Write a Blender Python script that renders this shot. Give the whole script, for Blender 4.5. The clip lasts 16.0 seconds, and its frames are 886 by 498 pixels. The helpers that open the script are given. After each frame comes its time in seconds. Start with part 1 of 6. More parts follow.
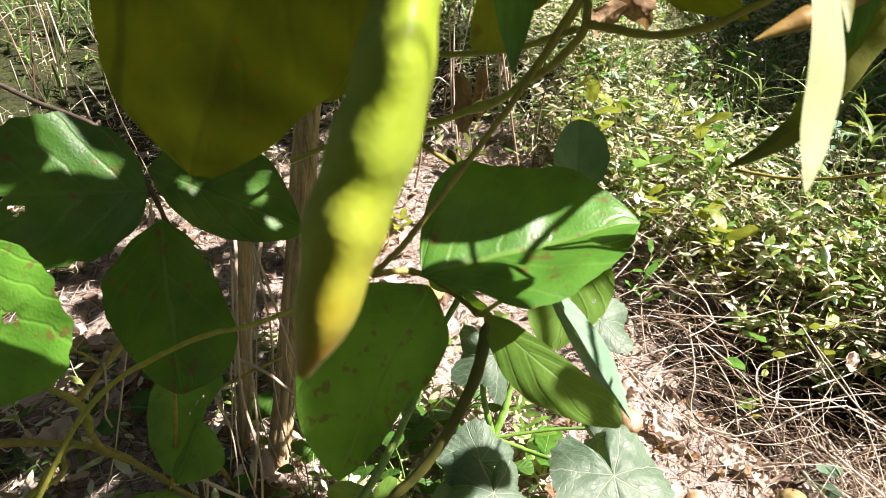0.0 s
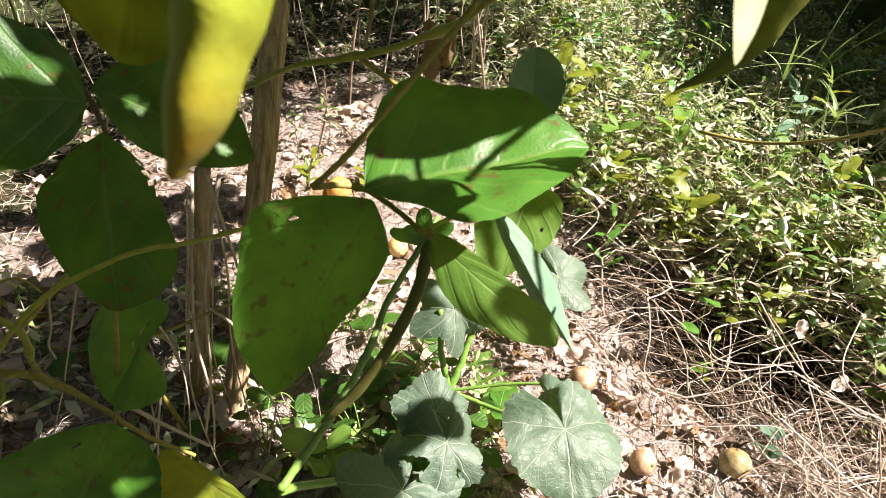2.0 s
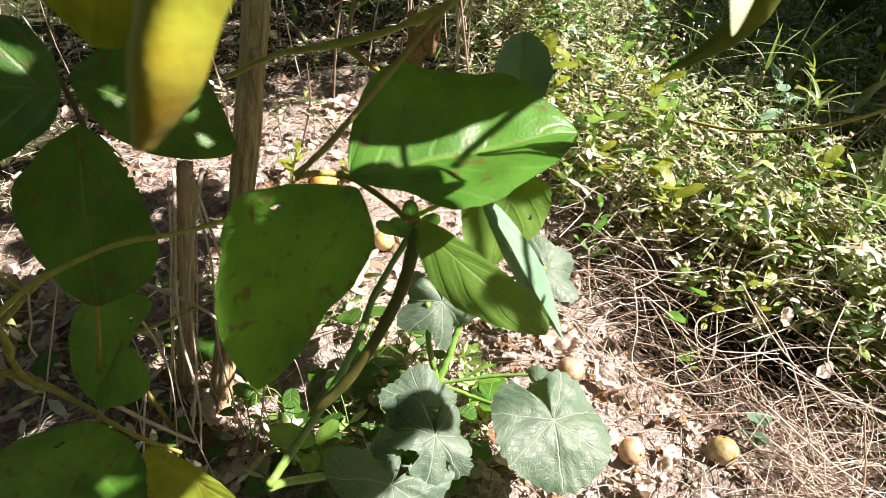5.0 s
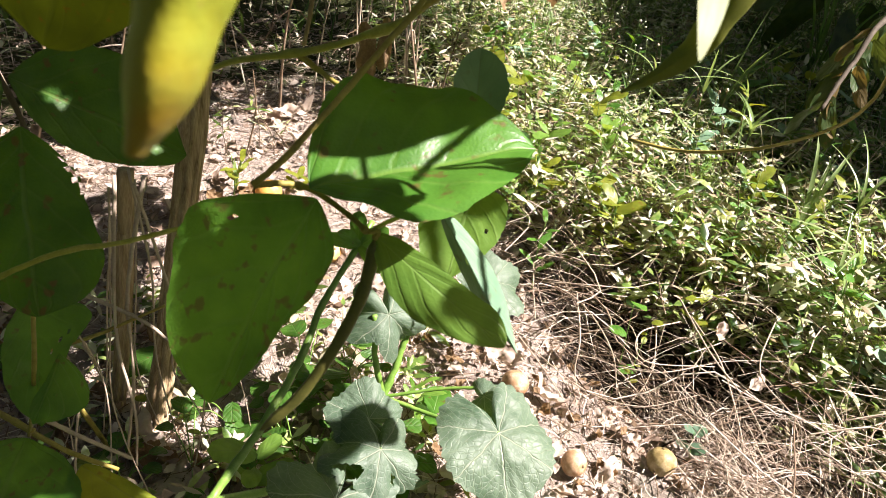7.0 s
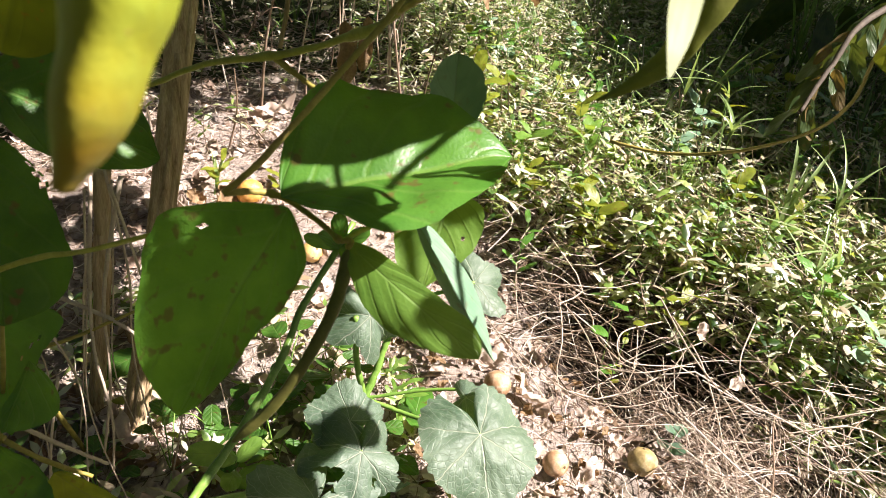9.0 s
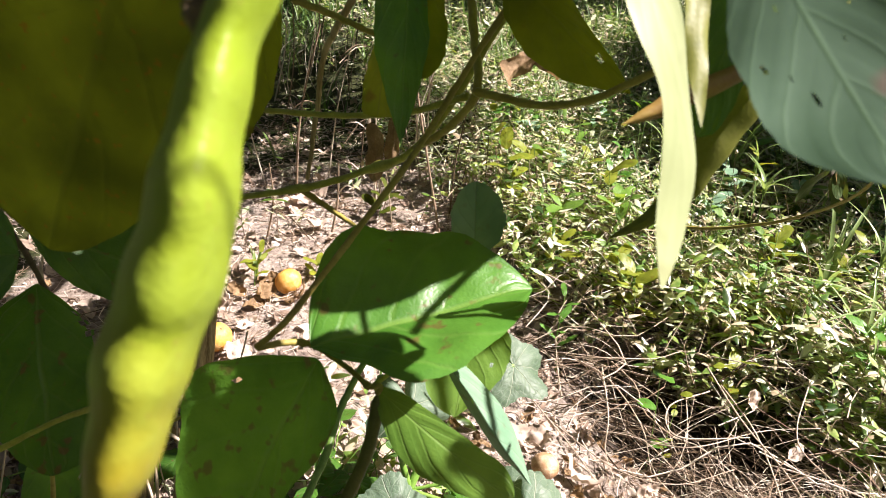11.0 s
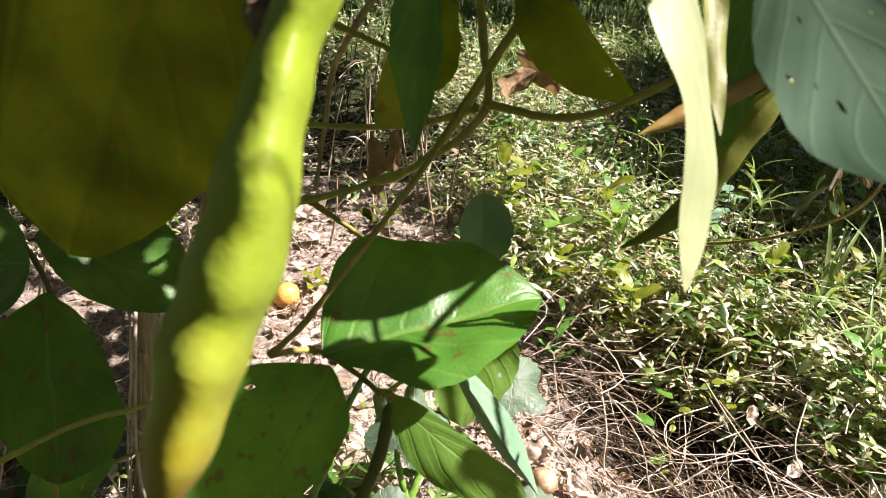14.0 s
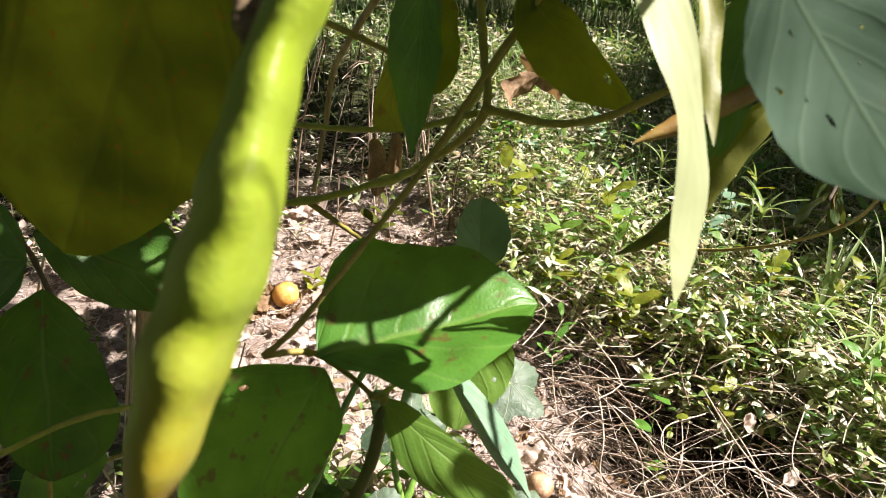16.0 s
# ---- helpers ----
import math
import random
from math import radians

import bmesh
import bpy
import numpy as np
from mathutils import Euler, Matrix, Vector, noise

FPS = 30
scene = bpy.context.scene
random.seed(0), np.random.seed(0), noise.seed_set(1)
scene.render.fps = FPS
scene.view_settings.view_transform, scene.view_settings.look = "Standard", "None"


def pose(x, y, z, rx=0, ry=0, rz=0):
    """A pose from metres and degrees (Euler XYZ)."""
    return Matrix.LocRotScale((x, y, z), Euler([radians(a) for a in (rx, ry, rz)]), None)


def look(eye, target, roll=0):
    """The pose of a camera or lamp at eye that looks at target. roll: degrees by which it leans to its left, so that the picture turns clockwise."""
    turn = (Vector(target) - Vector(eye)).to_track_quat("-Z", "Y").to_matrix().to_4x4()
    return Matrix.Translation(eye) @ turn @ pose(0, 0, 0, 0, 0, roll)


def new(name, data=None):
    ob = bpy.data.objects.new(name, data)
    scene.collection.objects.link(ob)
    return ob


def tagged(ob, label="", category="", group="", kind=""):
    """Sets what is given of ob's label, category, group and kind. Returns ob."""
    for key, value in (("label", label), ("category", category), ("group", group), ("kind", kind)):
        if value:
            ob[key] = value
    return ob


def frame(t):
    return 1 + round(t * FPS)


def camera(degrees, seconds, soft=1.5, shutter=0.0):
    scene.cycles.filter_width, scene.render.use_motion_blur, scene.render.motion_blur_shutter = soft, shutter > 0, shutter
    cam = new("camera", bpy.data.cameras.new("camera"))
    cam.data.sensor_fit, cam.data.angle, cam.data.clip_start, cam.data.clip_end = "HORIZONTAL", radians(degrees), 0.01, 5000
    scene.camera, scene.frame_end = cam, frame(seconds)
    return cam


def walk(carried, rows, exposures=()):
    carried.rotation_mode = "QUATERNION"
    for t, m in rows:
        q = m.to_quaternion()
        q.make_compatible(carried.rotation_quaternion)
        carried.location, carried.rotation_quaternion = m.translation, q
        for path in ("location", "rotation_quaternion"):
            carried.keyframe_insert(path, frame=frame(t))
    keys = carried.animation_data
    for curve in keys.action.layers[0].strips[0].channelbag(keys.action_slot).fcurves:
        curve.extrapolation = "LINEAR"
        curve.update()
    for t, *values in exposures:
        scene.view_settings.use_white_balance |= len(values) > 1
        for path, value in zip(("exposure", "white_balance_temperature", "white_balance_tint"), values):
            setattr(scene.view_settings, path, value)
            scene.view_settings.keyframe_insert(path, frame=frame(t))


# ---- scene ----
cam = camera(64.7, 16.0, soft=0.85)
cam.data.dof.use_dof, cam.data.dof.focus_distance, cam.data.dof.aperture_fstop = True, 1.0, 34.0
PATH = [
    (0, (0.032, 0.037, 1.011), (0.04, 1.733, -0.049), 0.7),
    (0.5, (0.032, 0.024, 0.992), (0.016, 1.673, -0.139), 1.3),
    (1, (0.037, 0.024, 0.992), (0.057, 1.668, -0.147), 2.5),
    (1.5, (0.042, 0.031, 0.987), (0.122, 1.661, -0.168), 3.5),
    (2, (0.043, 0.031, 0.992), (0.143, 1.671, -0.148), 4.8),
    (2.5, (0.042, 0.037, 0.993), (0.131, 1.682, -0.142), 4.5),
    (3, (0.045, 0.037, 0.991), (0.152, 1.683, -0.141), 3.8),
    (5.5, (0.041, 0.034, 0.987), (0.211, 1.66, -0.166), 5.9),
    (6, (0.036, 0.035, 0.988), (0.356, 1.67, -0.12), 9.1),
    (6.5, (0.035, 0.033, 0.989), (0.339, 1.673, -0.116), 9.0),
    (7, (0.037, 0.034, 0.987), (0.334, 1.673, -0.12), 8.7),
    (7.5, (0.029, 0.04, 0.984), (0.371, 1.666, -0.129), 10.3),
    (8, (0.033, 0.038, 0.984), (0.354, 1.664, -0.136), 9.2),
    (8.5, (0.039, 0.041, 0.986), (0.365, 1.666, -0.133), 9.7),
    (9, (0.041, 0.039, 0.989), (0.383, 1.671, -0.116), 9.6),
    (9.5, (0.045, 0.042, 0.991), (0.367, 1.68, -0.11), 9.2),
    (10, (0.049, 0.048, 1.015), (0.351, 1.721, -0.038), 6.5),
    (12.5, (0.037, 0.04, 1.019), (0.229, 1.816, 0.121), 2.8),
    (13, (0.037, 0.037, 1.019), (0.234, 1.809, 0.112), 2.7),
    (13.5, (0.039, 0.04, 1.018), (0.247, 1.81, 0.109), 2.9),
    (14, (0.038, 0.044, 1.017), (0.279, 1.808, 0.104), 4.3),
    (14.5, (0.041, 0.043, 1.015), (0.292, 1.803, 0.099), 4.4),
    (15, (0.038, 0.042, 1.018), (0.277, 1.81, 0.115), 4.7),
    (15.5, (0.04, 0.042, 1.017), (0.28, 1.804, 0.103), 4.5),
    (16, (0.04, 0.044, 1.018), (0.278, 1.81, 0.11), 5.2),
]
walk(cam, [(t, look(eye, target, roll)) for t, eye, target, roll in PATH], exposures=[(0, 1.74, 6500, 21), (0.5, 1.80, 6500, 21), (1.0, 1.72, 6500, 21), (9.5, 1.67, 6500, 21), (12.5, 1.57, 6500, 21), (16, 1.57, 6500, 21)])

# ---- world, sun, exposure ----
SUN_DIR = Vector((0.63, -0.10, 0.77)).normalized()
world = bpy.data.worlds.new("sky")
scene.world = world
world.use_nodes = True
wn = world.node_tree.nodes
sky = wn.new("ShaderNodeTexSky")
sky.sky_type = "NISHITA"
sky.sun_disc = False
sky.sun_elevation = math.asin(SUN_DIR.z)
sky.sun_rotation = math.atan2(SUN_DIR.x, SUN_DIR.y)
sky.air_density, sky.dust_density, sky.ozone_density = 1.0, 5.0, 0.3
world.node_tree.links.new(sky.outputs[0], wn["Background"].inputs[0])
wn["Background"].inputs[1].default_value = 0.0088
sun_data = bpy.data.lights.new("sun", "SUN")
sun_data.energy, sun_data.angle, sun_data.color = 5.0, radians(0.55), (1.0, 0.95, 0.86)
sun = new("sun", sun_data)
sun.matrix_basis = look(SUN_DIR * 20, (0, 0, 0))

# ---- materials ----


def mat(name):
    m = bpy.data.materials.new(name)
    m.use_nodes = True
    nt = m.node_tree
    return m, nt, nt.nodes["Principled BSDF"], nt.nodes["Material Output"]


def nd(nt, kind, **vals):
    n = nt.nodes.new(kind)
    for k, v in vals.items():
        n.inputs[k.replace("_", " ")].default_value = v
    return n


def ramp(nt, src, stops):
    r = nt.nodes.new("ShaderNodeValToRGB")
    el = r.color_ramp.elements
    while len(el) < len(stops):
        el.new(0.5)
    for e, (p, c) in zip(el, stops):
        e.position, e.color = p, (*c, 1)
    nt.links.new(src, r.inputs[0])
    return r.outputs[0]


def math_node(nt, op, a, b=None, c=None):
    n = nt.nodes.new("ShaderNodeMath")
    n.operation = op
    for i, v in enumerate((a, b, c)):
        if v is None:
            continue
        if isinstance(v, (int, float)):
            n.inputs[i].default_value = v
        else:
            nt.links.new(v, n.inputs[i])
    return n.outputs[0]


def mix_col(nt, fac, a, b, blend="MIX"):
    n = nt.nodes.new("ShaderNodeMix")
    n.data_type, n.blend_type = "RGBA", blend
    for sock, v in ((n.inputs[0], fac), (n.inputs[6], a), (n.inputs[7], b)):
        if isinstance(v, (int, float)):
            sock.default_value = v
        elif isinstance(v, tuple):
            sock.default_value = (*v, 1)
        else:
            nt.links.new(v, sock)
    return n.outputs[2]


def noise_tex(nt, scale, detail=4.0, coord=None, rough=0.55):
    n = nd(nt, "ShaderNodeTexNoise", Scale=scale, Detail=detail, Roughness=rough)
    if coord is None:
        tc = nt.nodes.new("ShaderNodeTexCoord")
        coord = tc.outputs["Object"]
    nt.links.new(coord, n.inputs["Vector"])
    return n.outputs["Fac"]


def bump(nt, bsdf, height, strength, dist):
    b = nd(nt, "ShaderNodeBump", Strength=strength, Distance=dist)
    nt.links.new(height, b.inputs["Height"])
    nt.links.new(b.outputs[0], bsdf.inputs["Normal"])
    return b


def leaf_material(name, dark, light, vein, glow, trans=0.35, rough=0.42, spots=0.5, laterals=4.0, spot_col=(0.16, 0.06, 0.03), bump_k=0.3, gloss=0.5, quilt=0.07, spot_scale=75.0, spot_at=None):
    """A leaf with pinnate veins along its UV (u along the blade, v across), blotches, spots and light shining through."""
    m, nt, p, out = mat(name)
    uv = nt.nodes.new("ShaderNodeUVMap")
    uv.uv_map = "blade"
    sep = nt.nodes.new("ShaderNodeSeparateXYZ")
    nt.links.new(uv.outputs[0], sep.inputs[0])
    tc = nt.nodes.new("ShaderNodeTexCoord")
    wob = noise_tex(nt, 60.0, 3.0, tc.outputs["Object"])
    av = math_node(nt, "ABSOLUTE", sep.outputs[1])
    phase = math_node(nt, "SUBTRACT", math_node(nt, "MULTIPLY", sep.outputs[0], laterals), math_node(nt, "MULTIPLY", math_node(nt, "POWER", av, 1.15), 1.7))
    phase = math_node(nt, "ADD", phase, math_node(nt, "MULTIPLY", wob, 0.35))
    tri = math_node(nt, "ABSOLUTE", math_node(nt, "SUBTRACT", math_node(nt, "FRACT", phase), 0.5))
    lat = ramp(nt, tri, [(0.0, (1, 1, 1)), (0.035, (0.7, 0.7, 0.7)), (0.09, (0, 0, 0))])
    mid = ramp(nt, av, [(0.0, (1, 1, 1)), (0.022, (0.8, 0.8, 0.8)), (0.05, (0, 0, 0))])
    vor = nd(nt, "ShaderNodeTexVoronoi", Scale=420.0)
    vor.feature = "DISTANCE_TO_EDGE"
    nt.links.new(tc.outputs["Object"], vor.inputs["Vector"])
    net = ramp(nt, vor.outputs["Distance"], [(0.0, (1, 1, 1)), (0.12, (0, 0, 0))])
    veins = math_node(nt, "MAXIMUM", mid, math_node(nt, "MULTIPLY", lat, 0.4))
    big = noise_tex(nt, 28.0, 5.0, tc.outputs["Object"])
    base = mix_col(nt, ramp(nt, big, [(0.32, (0, 0, 0)), (0.68, (1, 1, 1))]), dark, light)
    base = mix_col(nt, math_node(nt, "MULTIPLY", net, 0.04), base, vein)
    base = mix_col(nt, math_node(nt, "MULTIPLY", veins, 0.6), base, vein)
    sp = noise_tex(nt, spot_scale, 2.0, tc.outputs["Object"])
    spot_at = spot_at or 0.66 - 0.05 * spots
    spm = ramp(nt, sp, [(spot_at, (0, 0, 0)), (spot_at + 0.08, (1, 1, 1))])
    base = mix_col(nt, math_node(nt, "MULTIPLY", spm, spots), base, spot_col)
    nt.links.new(base, p.inputs["Base Color"])
    p.inputs["Roughness"].default_value = rough
    p.inputs["Specular IOR Level"].default_value = gloss
    h = math_node(nt, "ADD", math_node(nt, "MULTIPLY", big, 0.8), math_node(nt, "MULTIPLY", veins, -0.5))
    h = math_node(nt, "ADD", h, math_node(nt, "MULTIPLY", ramp(nt, vor.outputs["Distance"], [(0.0, (0, 0, 0)), (0.4, (1, 1, 1))]), quilt))
    # the blade swells between its side veins
    h = math_node(nt, "ADD", h, math_node(nt, "MULTIPLY", tri, 0.7))
    b = bump(nt, p, h, bump_k, 0.002)
    tr = nt.nodes.new("ShaderNodeBsdfTranslucent")
    nt.links.new(b.outputs[0], tr.inputs["Normal"])
    tcol = mix_col(nt, math_node(nt, "MULTIPLY", spm, spots), mix_col(nt, math_node(nt, "MULTIPLY", veins, 0.45), mix_col(nt, ramp(nt, big, [(0.3, (0, 0, 0)), (0.7, (1, 1, 1))]), tuple(0.55 * c for c in glow), tuple(1.25 * c for c in glow)), tuple(0.5 * c for c in glow)), spot_col)
    nt.links.new(tcol, tr.inputs["Color"])
    mx = nd(nt, "ShaderNodeMixShader", Fac=trans)
    nt.links.new(p.outputs[0], mx.inputs[1])
    nt.links.new(tr.outputs[0], mx.inputs[2])
    nt.links.new(mx.outputs[0], out.inputs["Surface"])
    return m


M_LEAF = leaf_material("bean_leaf", (0.042, 0.150, 0.014), (0.095, 0.26, 0.032), (0.20, 0.34, 0.07), (0.22, 0.42, 0.015), trans=0.3, rough=0.38, gloss=0.7, bump_k=0.4, spots=0.6, spot_scale=110.0)
# darker copy of the bean leaf, shade put into its colour
M_LEAF_SHADED = leaf_material("shaded_bean_leaf", (0.030, 0.100, 0.012), (0.066, 0.172, 0.022), (0.13, 0.22, 0.055), (0.17, 0.32, 0.012), trans=0.28, rough=0.46, gloss=0.45, bump_k=0.6, spots=0.6, spot_scale=120.0)
M_LEAF_SPOT = leaf_material("spotted_bean_leaf", (0.080, 0.26, 0.022), (0.17, 0.42, 0.05), (0.26, 0.48, 0.09), (0.28, 0.52, 0.02), trans=0.34, rough=0.40, spots=0.6, spot_col=(0.20, 0.085, 0.04), bump_k=0.5, spot_scale=130.0, spot_at=0.59)
# the big near leaf's shade against the light is put into this dark colour
M_LEAF_DARK = leaf_material("dark_olive_leaf", (0.034, 0.060, 0.005), (0.092, 0.108, 0.008), (0.10, 0.12, 0.02), (0.092, 0.112, 0.002), trans=0.30, rough=0.6, spots=0.7, spot_col=(0.13, 0.065, 0.004), bump_k=0.10, gloss=0.25, quilt=0.03, spot_scale=330.0)
M_LEAF_PALE = leaf_material("leaf_underside", (0.040, 0.105, 0.048), (0.115, 0.20, 0.135), (0.115, 0.215, 0.11), (0.20, 0.34, 0.06), trans=0.12, rough=0.5, spots=0.55, spot_col=(0.22, 0.11, 0.10), quilt=0.02, bump_k=0.07, spot_scale=80.0, spot_at=0.63)
# the glare of full sun is put into this leaf's near-white colour
M_LEAF_SUNLIT = leaf_material("sunlit_pale_leaf", (0.46, 0.54, 0.26), (0.56, 0.62, 0.34), (0.54, 0.60, 0.32), (0.46, 0.56, 0.10), trans=0.3, rough=0.4, spots=0.3, bump_k=0.03)
M_LEAF_DULL = leaf_material("dull_leaf", (0.13, 0.27, 0.165), (0.26, 0.40, 0.265), (0.22, 0.31, 0.19), (0.18, 0.30, 0.05), trans=0.2, rough=0.5, spots=0.35)
M_LEAF_YELLOW = leaf_material("yellowing_leaf", (0.17, 0.23, 0.02), (0.26, 0.29, 0.03), (0.3, 0.32, 0.08), (0.45, 0.47, 0.03), trans=0.4, spots=0.6, spot_col=(0.25, 0.13, 0.03))
M_LEAF_OLIVE = leaf_material("olive_leaf", (0.055, 0.080, 0.006), (0.10, 0.125, 0.010), (0.15, 0.17, 0.03), (0.40, 0.47, 0.010), trans=0.42, rough=0.5, spots=0.5, spot_col=(0.16, 0.09, 0.01), gloss=0.3)
M_SHRUB = leaf_material("shrub_leaf", (0.03, 0.07, 0.02), (0.06, 0.10, 0.03), (0.12, 0.15, 0.06), (0.16, 0.2, 0.02), trans=0.25, rough=0.35, spots=0.4)
M_SHRUB_BROWN = leaf_material("browning_leaf", (0.12, 0.09, 0.03), (0.19, 0.13, 0.05), (0.22, 0.17, 0.07), (0.34, 0.22, 0.04), trans=0.3, rough=0.5, spots=0.6)


M_SPROUT = leaf_material("fresh_weed_leaf", (0.10, 0.22, 0.03), (0.16, 0.30, 0.05), (0.22, 0.34, 0.09), (0.36, 0.52, 0.05), trans=0.35, spots=0.1)


def palmate_material():
    """Gourd leaf: veins fan out from the stalk; UV u is the angle in turns, v the distance from the stalk."""
    m, nt, p, out = mat("gourd_leaf")
    uv = nt.nodes.new("ShaderNodeUVMap")
    uv.uv_map = "blade"
    sep = nt.nodes.new("ShaderNodeSeparateXYZ")
    nt.links.new(uv.outputs[0], sep.inputs[0])
    tc = nt.nodes.new("ShaderNodeTexCoord")
    wob = noise_tex(nt, 25.0, 3.0, tc.outputs["Object"])
    turn = math_node(nt, "ADD", math_node(nt, "MULTIPLY", sep.outputs[0], 7.0), math_node(nt, "MULTIPLY", wob, 0.3))
    tri = math_node(nt, "ABSOLUTE", math_node(nt, "SUBTRACT", math_node(nt, "FRACT", turn), 0.5))
    d = math_node(nt, "MULTIPLY", tri, sep.outputs[1])
    main = ramp(nt, d, [(0.0, (1, 1, 1)), (0.006, (0.8, 0.8, 0.8)), (0.018, (0, 0, 0))])
    # side veins leave the main ones at an angle
    ph = math_node(nt, "SUBTRACT", math_node(nt, "MULTIPLY", sep.outputs[1], 5.0), math_node(nt, "MULTIPLY", tri, 6.0))
    t2 = math_node(nt, "ABSOLUTE", math_node(nt, "SUBTRACT", math_node(nt, "FRACT", ph), 0.5))
    side = ramp(nt, t2, [(0.0, (1, 1, 1)), (0.02, (0.6, 0.6, 0.6)), (0.055, (0, 0, 0))])
    vor = nd(nt, "ShaderNodeTexVoronoi", Scale=110.0)
    vor.feature = "DISTANCE_TO_EDGE"
    nt.links.new(tc.outputs["Object"], vor.inputs["Vector"])
    net = ramp(nt, vor.outputs["Distance"], [(0.0, (1, 1, 1)), (0.12, (0, 0, 0))])
    veins = math_node(nt, "MAXIMUM", main, math_node(nt, "MULTIPLY", side, 0.6))
    big = noise_tex(nt, 14.0, 5.0, tc.outputs["Object"])
    base = mix_col(nt, ramp(nt, big, [(0.3, (0, 0, 0)), (0.7, (1, 1, 1))]), (0.055, 0.105, 0.062), (0.14, 0.20, 0.14))
    base = mix_col(nt, math_node(nt, "MULTIPLY", net, 0.22), base, (0.26, 0.32, 0.23))
    base = mix_col(nt, math_node(nt, "MULTIPLY", veins, 0.7), base, (0.46, 0.50, 0.38))
    nt.links.new(base, p.inputs["Base Color"])
    p.inputs["Roughness"].default_value = 0.5
    h = math_node(nt, "SUBTRACT", math_node(nt, "MULTIPLY", big, 0.6), math_node(nt, "ADD", math_node(nt, "MULTIPLY", veins, 0.6), math_node(nt, "MULTIPLY", net, 0.12)))
    bump(nt, p, h, 0.5, 0.005)
    tr = nd(nt, "ShaderNodeBsdfTranslucent", Color=(0.22, 0.38, 0.06, 1))
    mx = nd(nt, "ShaderNodeMixShader", Fac=0.25)
    nt.links.new(p.outputs[0], mx.inputs[1])
    nt.links.new(tr.outputs[0], mx.inputs[2])
    nt.links.new(mx.outputs[0], out.inputs["Surface"])
    return m


M_GOURD = palmate_material()


def varied(name, stops, rough=0.6, scale=40.0, bump_k=0.4, bump_d=0.002, trans=0.0, glow=(0.3, 0.4, 0.05), island=0.6, spec=0.5, stretch=None):
    """Colour by a ramp over island randomness and two scales of noise; optional light through it."""
    m, nt, p, out = mat(name)
    tc = nt.nodes.new("ShaderNodeTexCoord")
    co = tc.outputs["Object"]
    if stretch:
        mp = nt.nodes.new("ShaderNodeMapping")
        mp.inputs["Scale"].default_value = stretch
        nt.links.new(co, mp.inputs["Vector"])
        co = mp.outputs[0]
    n1 = noise_tex(nt, scale, 5.0, co)
    n2 = noise_tex(nt, scale * 7.3, 3.0, co)
    f = math_node(nt, "ADD", math_node(nt, "MULTIPLY", n1, 0.65), math_node(nt, "MULTIPLY", n2, 0.35))
    if island:
        geo = nt.nodes.new("ShaderNodeNewGeometry")
        f = math_node(nt, "ADD", math_node(nt, "MULTIPLY", f, 1 - island), math_node(nt, "MULTIPLY", geo.outputs["Random Per Island"], island))
    col = ramp(nt, f, stops)
    nt.links.new(col, p.inputs["Base Color"])
    p.inputs["Roughness"].default_value = rough
    p.inputs["Specular IOR Level"].default_value = spec
    b = bump(nt, p, math_node(nt, "ADD", n1, math_node(nt, "MULTIPLY", n2, 0.4)), bump_k, bump_d)
    if trans:
        tr = nt.nodes.new("ShaderNodeBsdfTranslucent")
        nt.links.new(mix_col(nt, 0.5, col, glow), tr.inputs["Color"])
        mx = nd(nt, "ShaderNodeMixShader", Fac=trans)
        nt.links.new(p.outputs[0], mx.inputs[1])
        nt.links.new(tr.outputs[0], mx.inputs[2])
        nt.links.new(mx.outputs[0], out.inputs["Surface"])
    return m




